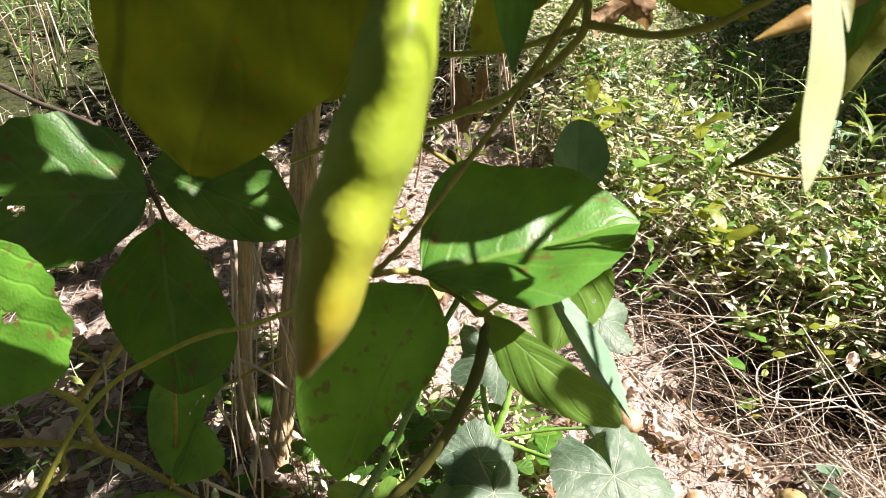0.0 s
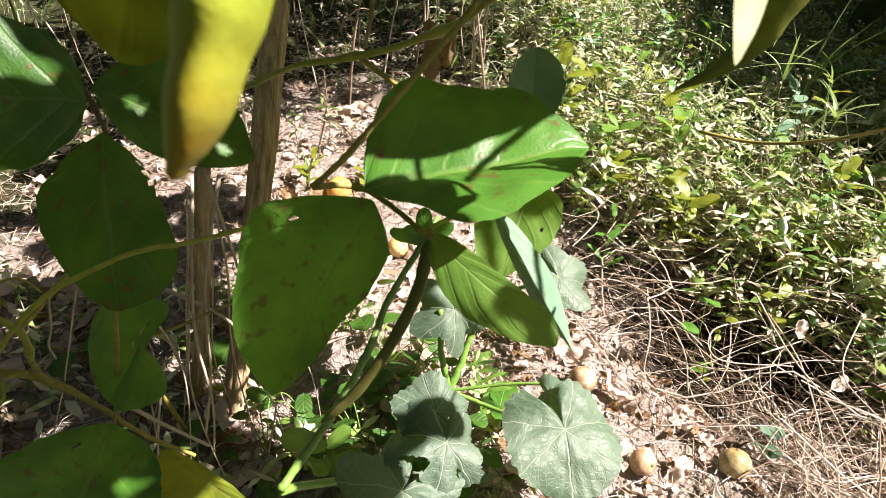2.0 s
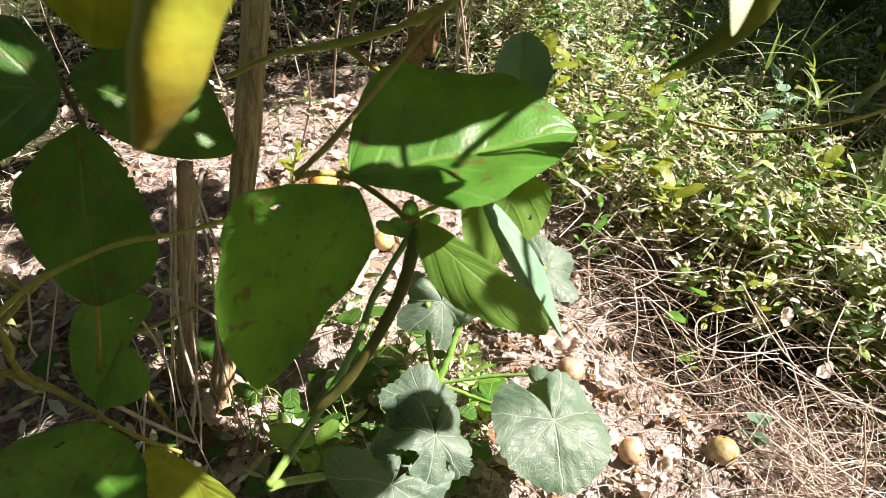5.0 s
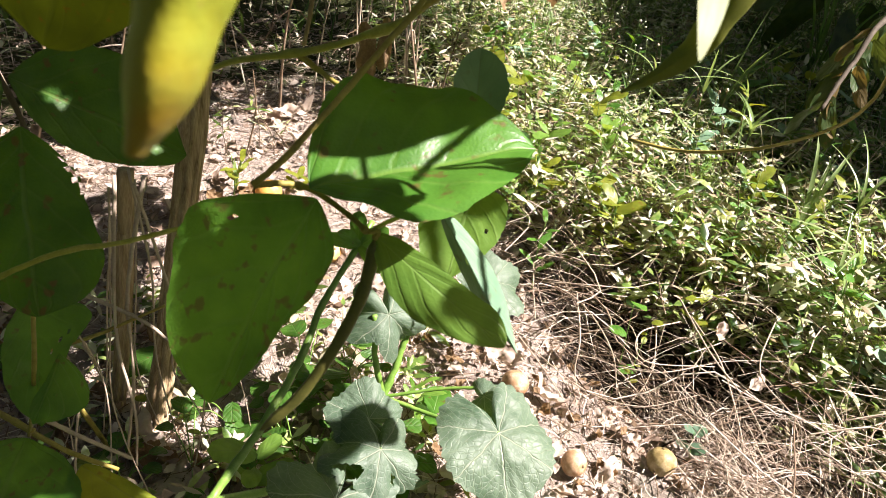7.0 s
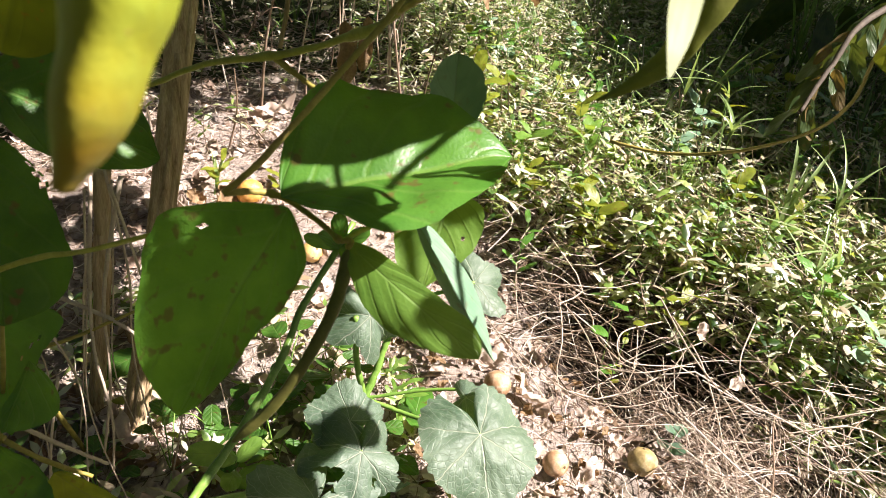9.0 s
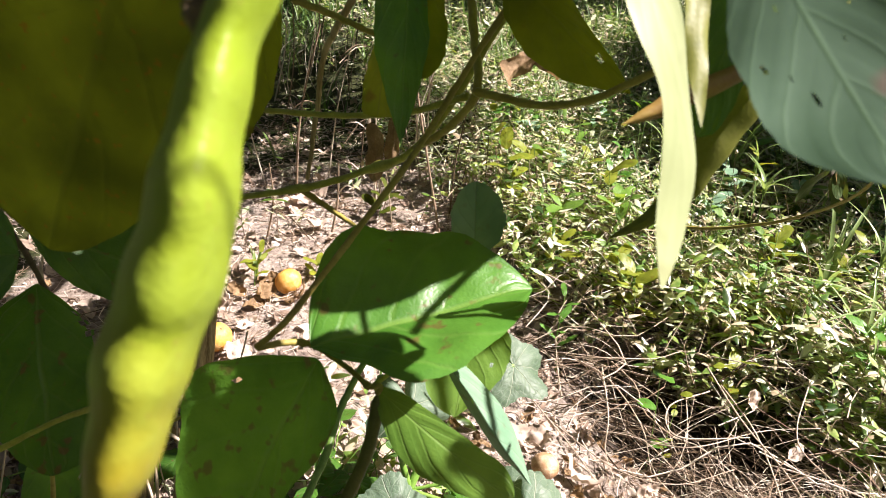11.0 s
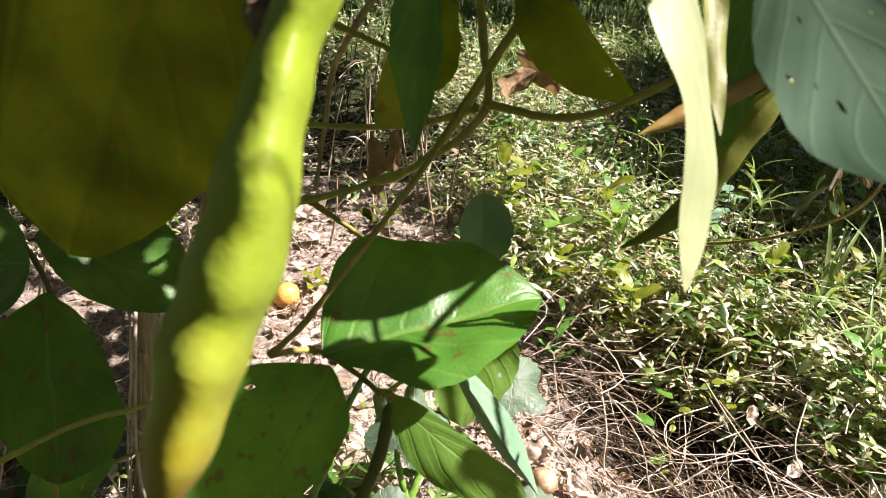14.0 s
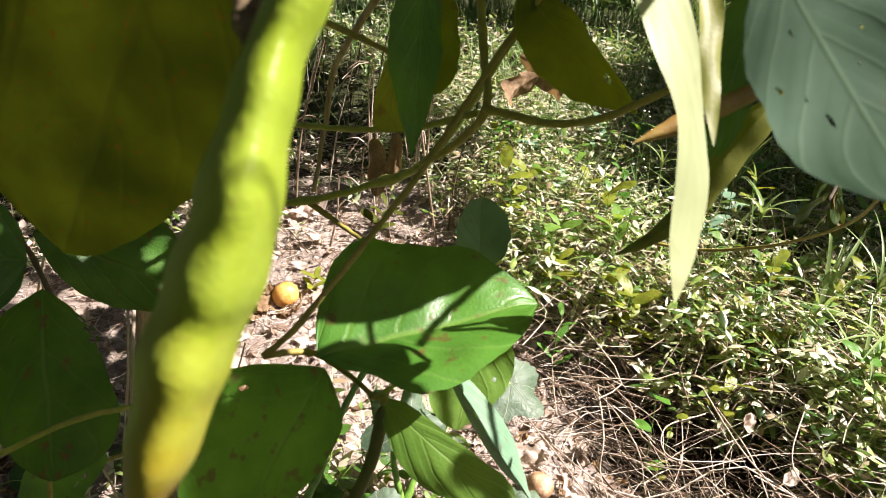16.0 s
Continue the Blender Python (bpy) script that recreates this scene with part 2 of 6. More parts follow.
def soil_material():
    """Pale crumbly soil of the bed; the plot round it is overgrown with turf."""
    m, nt, p, out = mat("dry_soil")
    tc = nt.nodes.new("ShaderNodeTexCoord")
    co = tc.outputs["Object"]
    n1, n2, n3 = noise_tex(nt, 6.0, 6.0, co, 0.65), noise_tex(nt, 55.0, 5.0, co, 0.7), noise_tex(nt, 300.0, 3.0, co)
    f = math_node(nt, "ADD", math_node(nt, "MULTIPLY", n1, 0.4), math_node(nt, "MULTIPLY", n2, 0.6))
    col = ramp(nt, f, [(0.34, (0.13, 0.10, 0.08)), (0.45, (0.33, 0.265, 0.22)), (0.57, (0.52, 0.44, 0.385)), (0.7, (0.66, 0.59, 0.53))])
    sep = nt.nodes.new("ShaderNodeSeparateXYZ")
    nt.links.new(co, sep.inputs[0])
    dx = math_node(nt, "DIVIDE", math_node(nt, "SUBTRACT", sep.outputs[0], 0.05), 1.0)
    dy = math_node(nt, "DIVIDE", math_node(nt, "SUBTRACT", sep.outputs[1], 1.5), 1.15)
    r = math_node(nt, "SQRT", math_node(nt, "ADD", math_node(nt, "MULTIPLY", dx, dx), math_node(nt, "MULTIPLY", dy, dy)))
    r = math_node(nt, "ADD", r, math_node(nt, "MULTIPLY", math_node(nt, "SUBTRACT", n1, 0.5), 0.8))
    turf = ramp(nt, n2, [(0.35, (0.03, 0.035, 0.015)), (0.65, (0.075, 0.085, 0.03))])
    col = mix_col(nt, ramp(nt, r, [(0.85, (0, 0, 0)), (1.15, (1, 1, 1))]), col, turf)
    # shade of the hollow under the heap, put into the soil colour
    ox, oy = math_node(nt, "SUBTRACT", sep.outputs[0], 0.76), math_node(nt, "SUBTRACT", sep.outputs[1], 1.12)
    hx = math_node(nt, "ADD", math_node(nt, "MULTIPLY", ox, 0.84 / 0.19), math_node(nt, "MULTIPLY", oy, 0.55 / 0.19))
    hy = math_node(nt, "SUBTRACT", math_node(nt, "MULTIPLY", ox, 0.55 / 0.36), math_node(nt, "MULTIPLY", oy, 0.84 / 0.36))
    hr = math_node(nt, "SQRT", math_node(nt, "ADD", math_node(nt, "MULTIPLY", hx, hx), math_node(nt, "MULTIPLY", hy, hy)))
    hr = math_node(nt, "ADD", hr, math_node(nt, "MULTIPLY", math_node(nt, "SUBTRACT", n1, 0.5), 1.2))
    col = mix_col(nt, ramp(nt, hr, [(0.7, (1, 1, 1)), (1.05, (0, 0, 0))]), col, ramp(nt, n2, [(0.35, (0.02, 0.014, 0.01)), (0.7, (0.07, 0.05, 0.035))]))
    nt.links.new(col, p.inputs["Base Color"])
    p.inputs["Roughness"].default_value, p.inputs["Specular IOR Level"].default_value = 0.95, 0.2
    bump(nt, p, math_node(nt, "ADD", n2, math_node(nt, "MULTIPLY", n3, 0.4)), 1.0, 0.02)
    return m


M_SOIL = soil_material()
M_STRAW = varied("dry_straw", [(0.15, (0.06, 0.038, 0.022)), (0.40, (0.23, 0.16, 0.105)), (0.58, (0.54, 0.44, 0.345)), (0.78, (0.76, 0.68, 0.58))], 0.65, 60.0, 0.4, 0.001, spec=0.3)
# vine stems low in the heap, with the shade there put into their colour
M_VINE_SHADED = varied("shaded_vine", [(0.2, (0.018, 0.012, 0.008)), (0.5, (0.05, 0.034, 0.02)), (0.8, (0.13, 0.09, 0.055))], 0.85, 60.0, 0.5, 0.002, spec=0.2)
M_LITTER = varied("dead_leaf", [(0.15, (0.13, 0.085, 0.06)), (0.38, (0.38, 0.285, 0.22)), (0.62, (0.60, 0.50, 0.42)), (0.85, (0.76, 0.69, 0.61))], 0.7, 35.0, 0.6, 0.003, trans=0.2, glow=(0.5, 0.32, 0.14), spec=0.3)
M_CRUMPLED = varied("brown_dead_leaf", [(0.25, (0.09, 0.055, 0.03)), (0.5, (0.24, 0.155, 0.08)), (0.75, (0.42, 0.30, 0.18))], 0.7, 45.0, 0.8, 0.004, trans=0.2, glow=(0.5, 0.28, 0.08), spec=0.3, island=0)
# whitish stops stand in for sun glints, the darkest for shaded gaps
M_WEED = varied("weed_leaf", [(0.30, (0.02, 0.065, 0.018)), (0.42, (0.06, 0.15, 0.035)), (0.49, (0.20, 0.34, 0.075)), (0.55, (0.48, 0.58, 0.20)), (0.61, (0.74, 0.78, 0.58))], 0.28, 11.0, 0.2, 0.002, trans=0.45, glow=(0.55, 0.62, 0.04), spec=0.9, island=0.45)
M_WEED_DRY = varied("dry_weed_leaf", [(0.1, (0.22, 0.15, 0.08)), (0.4, (0.42, 0.34, 0.22)), (0.65, (0.60, 0.54, 0.40)), (0.9, (0.76, 0.73, 0.62))], 0.5, 30.0, 0.3, 0.002, trans=0.25, glow=(0.6, 0.5, 0.2))
M_GRASS = varied("grass_blade", [(0.1, (0.04, 0.10, 0.03)), (0.5, (0.10, 0.19, 0.05)), (0.85, (0.20, 0.29, 0.08)), (0.97, (0.36, 0.33, 0.15))], 0.42, 30.0, 0.2, 0.001, trans=0.3, glow=(0.3, 0.42, 0.05))
M_GRASS_PALE = varied("pale_grass_blade", [(0.1, (0.12, 0.22, 0.07)), (0.5, (0.22, 0.33, 0.11)), (0.85, (0.36, 0.45, 0.2))], 0.35, 30.0, 0.2, 0.001, trans=0.35, glow=(0.42, 0.52, 0.08), spec=0.7)
M_BUTTON = varied("white_flower_head", [(0.3, (0.52, 0.54, 0.40)), (0.6, (0.74, 0.75, 0.64))], 0.7, 500.0, 0.6, 0.001, island=False)
M_STEM = varied("green_stem", [(0.25, (0.20, 0.21, 0.026)), (0.5, (0.34, 0.335, 0.05)), (0.75, (0.48, 0.44, 0.095))], 0.55, 120.0, 0.5, 0.001, island=False)
M_STEM_BROWN = varied("brown_stem", [(0.25, (0.19, 0.15, 0.03)), (0.5, (0.33, 0.265, 0.055)), (0.75, (0.46, 0.37, 0.095))], 0.6, 120.0, 0.6, 0.001, island=False)
M_BARK = varied("dark_bark", [(0.25, (0.04, 0.03, 0.02)), (0.5, (0.08, 0.06, 0.04)), (0.75, (0.13, 0.10, 0.07))], 0.8, 120.0, 0.6, 0.001, island=False)
M_STALK = varied("fresh_stalk", [(0.25, (0.09, 0.19, 0.03)), (0.5, (0.16, 0.30, 0.05)), (0.8, (0.28, 0.40, 0.10))], 0.4, 90.0, 0.3, 0.001, island=False)
M_WOOD = varied("weathered_wood", [(0.28, (0.13, 0.085, 0.045)), (0.43, (0.38, 0.27, 0.15)), (0.58, (0.56, 0.43, 0.26)), (0.75, (0.66, 0.54, 0.37))], 0.8, 90.0, 0.9, 0.004, island=0, spec=0.3, stretch=(1, 1, 0.05))
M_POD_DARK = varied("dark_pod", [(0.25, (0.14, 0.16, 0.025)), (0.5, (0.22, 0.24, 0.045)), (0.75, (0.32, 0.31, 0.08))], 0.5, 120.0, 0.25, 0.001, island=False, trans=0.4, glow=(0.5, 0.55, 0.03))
M_POD_GREEN = varied("thin_green_pod", [(0.25, (0.07, 0.08, 0.015)), (0.5, (0.12, 0.12, 0.025)), (0.75, (0.18, 0.16, 0.045))], 0.5, 120.0, 0.25, 0.001, island=False)
M_POD_BROWN = varied("ripening_pod", [(0.25, (0.20, 0.11, 0.03)), (0.5, (0.32, 0.20, 0.05)), (0.75, (0.42, 0.33, 0.08))], 0.5, 70.0, 0.4, 0.001, island=False, trans=0.15, glow=(0.5, 0.3, 0.03))


def pod_material():
    """Green pod that turns yellow-brown towards the tip (UV u along it)."""
    m, nt, p, out = mat("green_pod")
    uv = nt.nodes.new("ShaderNodeUVMap")
    uv.uv_map = "blade"
    sep = nt.nodes.new("ShaderNodeSeparateXYZ")
    nt.links.new(uv.outputs[0], sep.inputs[0])
    n1 = noise_tex(nt, 160.0, 4.0)
    n2 = noise_tex(nt, 900.0, 3.0)
    f = math_node(nt, "ADD", sep.outputs[0], math_node(nt, "MULTIPLY", math_node(nt, "SUBTRACT", n1, 0.5), 0.16))
    col = ramp(nt, f, [(0.0, (0.20, 0.29, 0.018)), (0.62, (0.22, 0.29, 0.022)), (0.82, (0.28, 0.25, 0.02)), (0.95, (0.30, 0.15, 0.02))])
    col = mix_col(nt, ramp(nt, n1, [(0.35, (0, 0, 0)), (0.7, (0.6, 0.6, 0.6))]), col, (0.27, 0.37, 0.05))
    col = mix_col(nt, ramp(nt, n2, [(0.62, (0, 0, 0)), (0.75, (0.5, 0.5, 0.5))]), col, (0.25, 0.16, 0.05))
    nt.links.new(col, p.inputs["Base Color"])
    p.inputs["Roughness"].default_value, p.inputs["Specular IOR Level"].default_value = 0.4, 0.2
    bump(nt, p, math_node(nt, "ADD", n1, math_node(nt, "MULTIPLY", n2, 0.2)), 0.5, 0.001)
    tr = nd(nt, "ShaderNodeBsdfTranslucent", Color=(0.34, 0.40, 0.04, 1))
    mx = nd(nt, "ShaderNodeMixShader", Fac=0.06)
    nt.links.new(p.outputs[0], mx.inputs[1])
    nt.links.new(tr.outputs[0], mx.inputs[2])
    nt.links.new(mx.outputs[0], out.inputs["Surface"])
    return m


M_POD = pod_material()


def fruit_material(name, a, b, c):
    m, nt, p, out = mat(name)
    n1 = noise_tex(nt, 48.0, 6.0, rough=0.68)
    n2 = noise_tex(nt, 420.0, 2.0)
    col = ramp(nt, n1, [(0.3, a), (0.52, b), (0.72, c)])
    nt.links.new(col, p.inputs["Base Color"])
    p.inputs["Roughness"].default_value = 0.5
    bump(nt, p, math_node(nt, "ADD", n1, math_node(nt, "MULTIPLY", n2, 0.25)), 0.5, 0.004)
    return m


M_FRUIT = fruit_material("withered_orange_peel", (0.26, 0.12, 0.05), (0.47, 0.29, 0.16), (0.66, 0.53, 0.40))
M_FRUIT_OLIVE = fruit_material("mouldy_peel", (0.16, 0.11, 0.04), (0.33, 0.25, 0.10), (0.52, 0.42, 0.26))
M_ORANGE = fruit_material("orange_peel", (0.62, 0.24, 0.03), (0.74, 0.38, 0.08), (0.78, 0.52, 0.22))
M_FRUIT_YELLOW = fruit_material("yellowing_peel", (0.66, 0.36, 0.08), (0.76, 0.52, 0.20), (0.80, 0.64, 0.38))
M_SCAR = varied("fruit_scar", [(0.3, (0.12, 0.08, 0.04)), (0.7, (0.25, 0.19, 0.10))], 0.8, 200.0, 0.5, 0.001, island=False)

# ---- builders ----


def empty(name, at=(0, 0, 0)):
    ob = new(name)
    ob.location = at
    ob.empty_display_size = 0.02
    return ob


def link_mesh(name, me, material, parent=None, label=""):
    me.materials.append(material)
    for f in me.polygons:
        f.use_smooth = True
    ob = new(name, me)
    if parent is not None:
        ob.parent = parent
        base = parent
        off = Vector((0, 0, 0))
        while base is not None:
            off = off + base.location
            base = base.parent
        ob.matrix_parent_inverse = Matrix.Translation(-off)
    if label:
        tagged(ob, label)
    return ob


def part(name, bm, material, parent=None, label=""):
    me = bpy.data.meshes.new(name)
    bm.to_mesh(me)
    bm.free()
    return link_mesh(name, me, material, parent, label)


def mesh_part(name, verts, faces, material, parent=None, label="", uvs=None):
    me = bpy.data.meshes.new(name)
    me.from_pydata([tuple(v) for v in verts], [], faces)
    if uvs is not None:
        lay = me.uv_layers.new(name="blade")
        for lp in me.loops:
            lay.data[lp.index].uv = uvs[lp.vertex_index]
    me.update()
    return link_mesh(name, me, material, parent, label)


def spline(pts, n):
    """Points along a smooth curve through pts."""
    pts = [Vector(p) for p in pts]
    if len(pts) == 2:
        return [pts[0].lerp(pts[1], i / (n - 1)) for i in range(n)]
    ext = [pts[0] * 2 - pts[1]] + pts + [pts[-1] * 2 - pts[-2]]
    out = []
    segs = len(pts) - 1
    for i in range(n):
        s = min(i / (n - 1) * segs, segs - 1e-6)
        k, t = int(s), s - int(s)
        a, b, c, d = ext[k:k + 4]
        out.append(0.5 * (2 * b + (c - a) * t + (2 * a - 5 * b + 4 * c - d) * t * t + (3 * b - a - 3 * c + d) * t ** 3))
    return out


def tube_geo(pts, radii, sides=6, wob=0.0, rnd=None, flat=1.0, caps=True):
    """Vertices and faces of a tube along pts; radii per point."""
    verts, faces = [], []
    n = len(pts)
    up = None
    for i, p in enumerate(pts):
        d = (pts[min(i + 1, n - 1)] - pts[max(i - 1, 0)])
        d = d.normalized() if d.length > 1e-9 else Vector((0, 0, 1))
        if up is None:
            up = d.orthogonal().normalized()
        up = (up - d * up.dot(d)).normalized()
        side = d.cross(up)
        r = radii[i]
        for k in range(sides):
            a = 2 * math.pi * k / sides
            rr = r * (1 + (wob * (rnd.random() - 0.5) if rnd else 0))
            verts.append(p + up * math.cos(a) * rr + side * math.sin(a) * rr * flat)
    for i in range(n - 1):
        for k in range(sides):
            a, b = i * sides + k, i * sides + (k + 1) % sides
            faces.append((a, b, b + sides, a + sides))
    if caps:
        faces.append(tuple(range(sides - 1, -1, -1)))
        faces.append(tuple((n - 1) * sides + k for k in range(sides)))
    return verts, faces


def stem(name, pts, r0, r1, material, parent, label="", nodes=(), n=None, sides=10, seed=1):
    """A tapering stem along pts, with swollen nodes at the given fractions."""
    rnd = random.Random(seed)
    n = n or 8 * len(pts)
    ps = spline(pts, n)
    rs = []
    for i in range(n):
        u = i / (n - 1)
        r = r0 + (r1 - r0) * u
        for q in nodes:
            r *= 1 + 0.55 * math.exp(-((u - q) / 0.03) ** 2)
        rs.append(r * (1 + 0.06 * math.sin(u * 37 + seed)))
        ps[i] = ps[i] + Vector((rnd.uniform(-1, 1), rnd.uniform(-1, 1), rnd.uniform(-1, 1))) * r * 0.12
    v, f = tube_geo(ps, rs, sides, 0.08, rnd)
    return mesh_part(name, v, f, material, parent, label)


def station(vals, st):
    """A smooth value between evenly spaced ones, st from 0 to 1."""
    k = min(int(st * (len(vals) - 1)), len(vals) - 2)
    t = st * (len(vals) - 1) - k
    a, b, c, d = vals[max(k - 1, 0)], vals[k], vals[k + 1], vals[min(k + 2, len(vals) - 1)]
    return 0.5 * (2 * b + (c - a) * t + (2 * a - 5 * b + 4 * c - d) * t * t + (3 * b - a - 3 * c + d) * t ** 3)


def leaf(base, tip, left, right, material, parent, name="leaf", label="", m=0.4, blunt=0.8, bend=0.0, wave=0.03, holes=(), seed=1, nu=34, nv=12, midrib=True, rib_mat=None, rib_side=1, droop_tip=0.0, cup=0.0, full=0.45, bow=0.0, pucker=0.0035, ripple=0.03, lw=None, rw=None, free=False):
    """A leaf blade from base to tip, whose two halves reach out to left and right; holes: (u, v, radius) eaten out of it.
    lw, rw: half widths in leaf lengths at nine stations from base to tip, crowded at both ends; free: the rib runs midway between the margins."""
    rnd = random.Random(seed)
    base, tip, left, right = Vector(base), Vector(tip), Vector(left), Vector(right)
    ax = tip - base
    L = ax.length
    d = ax.normalized()

    def out_vec(p):
        q = p - base
        return q - d * q.dot(d)
    lv, rv = out_vec(left), out_vec(right)
    nrm = (rv - lv).cross(d).normalized()
    pw = full
    qw = pw * (1 - m) / m * blunt
    mm = pw / (pw + qw)
    peak = mm ** pw * (1 - mm) ** qw
    verts, uvs, faces = [], [], []
    ph = [rnd.uniform(0, 6.28) for _ in range(4)]
    off = Vector((rnd.uniform(0, 50), rnd.uniform(0, 50), rnd.uniform(0, 50)))

    def relief(p, u, v, s):
        z = bend * math.sin(math.pi * u) - droop_tip * u * u - cup * s * s
        z += wave * math.sin(u * 9 + ph[2] + (1.3 if v > 0 else 0)) * s * s
        z += ripple * (noise.noise(p * 55 + off))
        return z - pucker * math.cos(6.2832 * (u * 4 - 1.7 * abs(v) ** 1.15)) * min(1.0, 4 * s * (1.05 - abs(v)))

    if lw:
        lv, rv = lv.normalized() * L, rv.normalized() * L
        widest = max(max(lw), max(rw))

    def point(u, v):
        if lw:
            st = math.acos(max(-1.0, min(1.0, 1 - 2 * u))) / math.pi
            a, b = station(lw, st), station(rw, st)
            wob = 1 + 0.012 * math.sin(u * 31 + ph[0] + (2 if v > 0 else 0)) + 0.008 * math.sin(u * 67 + ph[1])
            if free:
                mid, half = (b - a) / 2, (a + b) / 2 * wob
                p = base + d * (u * L) + rv * (mid + half * v)
                s = abs(v) * half / widest
            else:
                width = (a if v < 0 else b) * wob
                p = base + d * (u * L) + (lv if v < 0 else rv) * (abs(v) * width)
                s = abs(v) * max(width, 0) / widest
            return p + nrm * (relief(p, u, v, s) * L)
        w = (max(u, 0) ** pw * max(1 - u, 0) ** qw) / peak
        edge = 1 + 0.025 * math.sin(u * 23 + ph[0] + (2 if v > 0 else 0)) + 0.015 * math.sin(u * 51 + ph[1])
        s = abs(v) * w * edge
        p = base + d * (u * L) + (lv if v < 0 else rv) * s
        p = p + rv.normalized() * (bow * L * math.sin(math.pi * u))
        return p + nrm * (relief(p, u, v, s) * L)
    for i in range(nu + 1):
        u = i / nu
        u = (1 - math.cos(math.pi * u)) / 2 if lw else u * 0.96 + 0.04 * u * u
        for j in range(-nv, nv + 1):
            v = j / nv
            verts.append(point(u, v))
            uvs.append((u, v))
    row = 2 * nv + 1
    hw = (lv.length + rv.length) / 2
    for i in range(nu):
        for j in range(row - 1):
            a = i * row + j
            u, v = uvs[a]
            skip = False
            for hu, hv, hr in holes:
                jag = 1 + 0.35 * math.sin(u * 90 + hv * 7) * math.cos(v * 31)
                if math.hypot((u - hu) * L, (v - hv) * hw) < hr * jag:
                    skip = True
            if not skip:
                faces.append((a, a + 1, a + 1 + row, a + row))
    ob = mesh_part(name, verts, faces, material, parent, label, uvs)
    if midrib:
        ps = [point(0.97 * k / 18, 0) + nrm * (0.0002 * rib_side) for k in range(19)]
        rs = [L * (0.0065 * (1 - k / 18) + 0.0018) for k in range(19)]
        v, f = tube_geo(ps, rs, 6)
        mesh_part("midrib", v, f, rib_mat or M_STEM, ob)
    return ob


def pod(pts, width, thick, material, parent, beans=6, name="pod", label="", beak=0.06, side=(1, 0, 0), n=64, ridge=True, taper=0.5, slim=0.0, keel=False, girth=None):
    """A flattish bean pod along pts, swollen over each bean, with a seam on both edges."""
    ps = spline(pts, n)
    side = Vector(side)
    verts, uvs, faces = [], [], []
    K = 40 if keel else 16
    for i, p in enumerate(ps):
        u = i / (n - 1)
        d = (ps[min(i + 1, n - 1)] - ps[max(i - 1, 0)]).normalized()
        s = (side - d * side.dot(d)).normalized()
        t = d.cross(s)
        prof = min(1.0, (u / 0.10) ** 0.6 if u < 0.10 else 1.0)
        if u > 1 - beak * 2.2:
            prof *= max(0.0, (1 - u) / (beak * 2.2)) ** taper
        prof = max(station(girth, u) if girth else prof * (1 - slim * u), 0.08)
        sw = 0.5 + 0.5 * math.cos(2 * math.pi * (u * beans - 0.5))
        w = width * prof * (0.94 + 0.08 * sw)
        h = thick * prof * (0.92 + 0.08 * sw)
        for k in range(K):
            a = 2 * math.pi * k / K
            ca, sa = math.cos(a), math.sin(a)
            wx = w * (abs(ca) ** (1.7 if keel else 0.9)) * (1 if ca > 0 else -1)
            hx = h * (abs(sa) ** (0.95 if keel else 1.9)) * (1 if sa > 0 else -1)
            verts.append(p + s * wx + t * hx)
            uvs.append((u, k / K))
    for i in range(n - 1):
        for k in range(K):
            a, b = i * K + k, i * K + (k + 1) % K
            faces.append((a, b, b + K, a + K))
    faces.append(tuple(range(K - 1, -1, -1)))
    faces.append(tuple((n - 1) * K + k for k in range(K)))
    ob = mesh_part(name, verts, faces, material, parent, label, uvs)
    if ridge:
        for sg in (1, -1):
            sp = []
            for i in range(2, n - 2, 2):
                a, b = verts[i * K], verts[i * K + K // 2]
                sp.append(a if sg > 0 else b)
            v, f = tube_geo(sp, [thick * 0.10] * len(sp), 5)
            mesh_part("seam", v, f, material, ob)
    return ob


# ---- ground ----


def bank(x, y):
    """1 on the weedy bank, 0 on the bare soil."""
    edge = np.interp(y, [0.4, 0.75, 0.98, 1.19, 1.45, 1.6, 1.96, 2.3, 3.0, 4.0], [1.18, 1.08, 0.98, 0.88, 0.66, 0.47, 0.42, 0.28, 0.05, -0.3])
    return float(np.clip((x - edge) / 0.32 + 0.35, 0, 1))


def heap(x, y):
    """1 on the heap of pulled dry vines."""
    lo = float(np.interp(y, [0.6, 0.8, 1.0, 1.3, 1.5, 1.7], [0.75, 0.70, 0.55, 0.42, 0.40, 0.42]))
    b = bank(x, y)
    if y > 1.75 or y < 0.5 or x < lo:
        return 0.0
    return float(min(1, (x - lo) / 0.15) * (1 - 0.6 * b))


def hollow(x, y):
    """1 in the middle of the dark hollow under the edge of the bank."""
    dx, dy = x - 0.76, y - 1.12
    return math.exp(-((dx * 0.84 + dy * 0.55) / 0.15) ** 2 - ((dx * 0.55 - dy * 0.84) / 0.30) ** 2)


def ground_z(x, y):
    p = Vector((x, y, 0))
    z = 0.035 * noise.noise(p * 1.3) + 0.02 * noise.noise(p * 4.1 + Vector((3, 1, 0))) + 0.008 * noise.noise(p * 13)
    near = 1 / (1 + (max(0, abs(x) - 3) + max(0, y - 6)) * 0.3)
    return z * near + 0.09 * bank(x, y) * near - heap(x, y) * 0.03 - 0.13 * hollow(x, y)


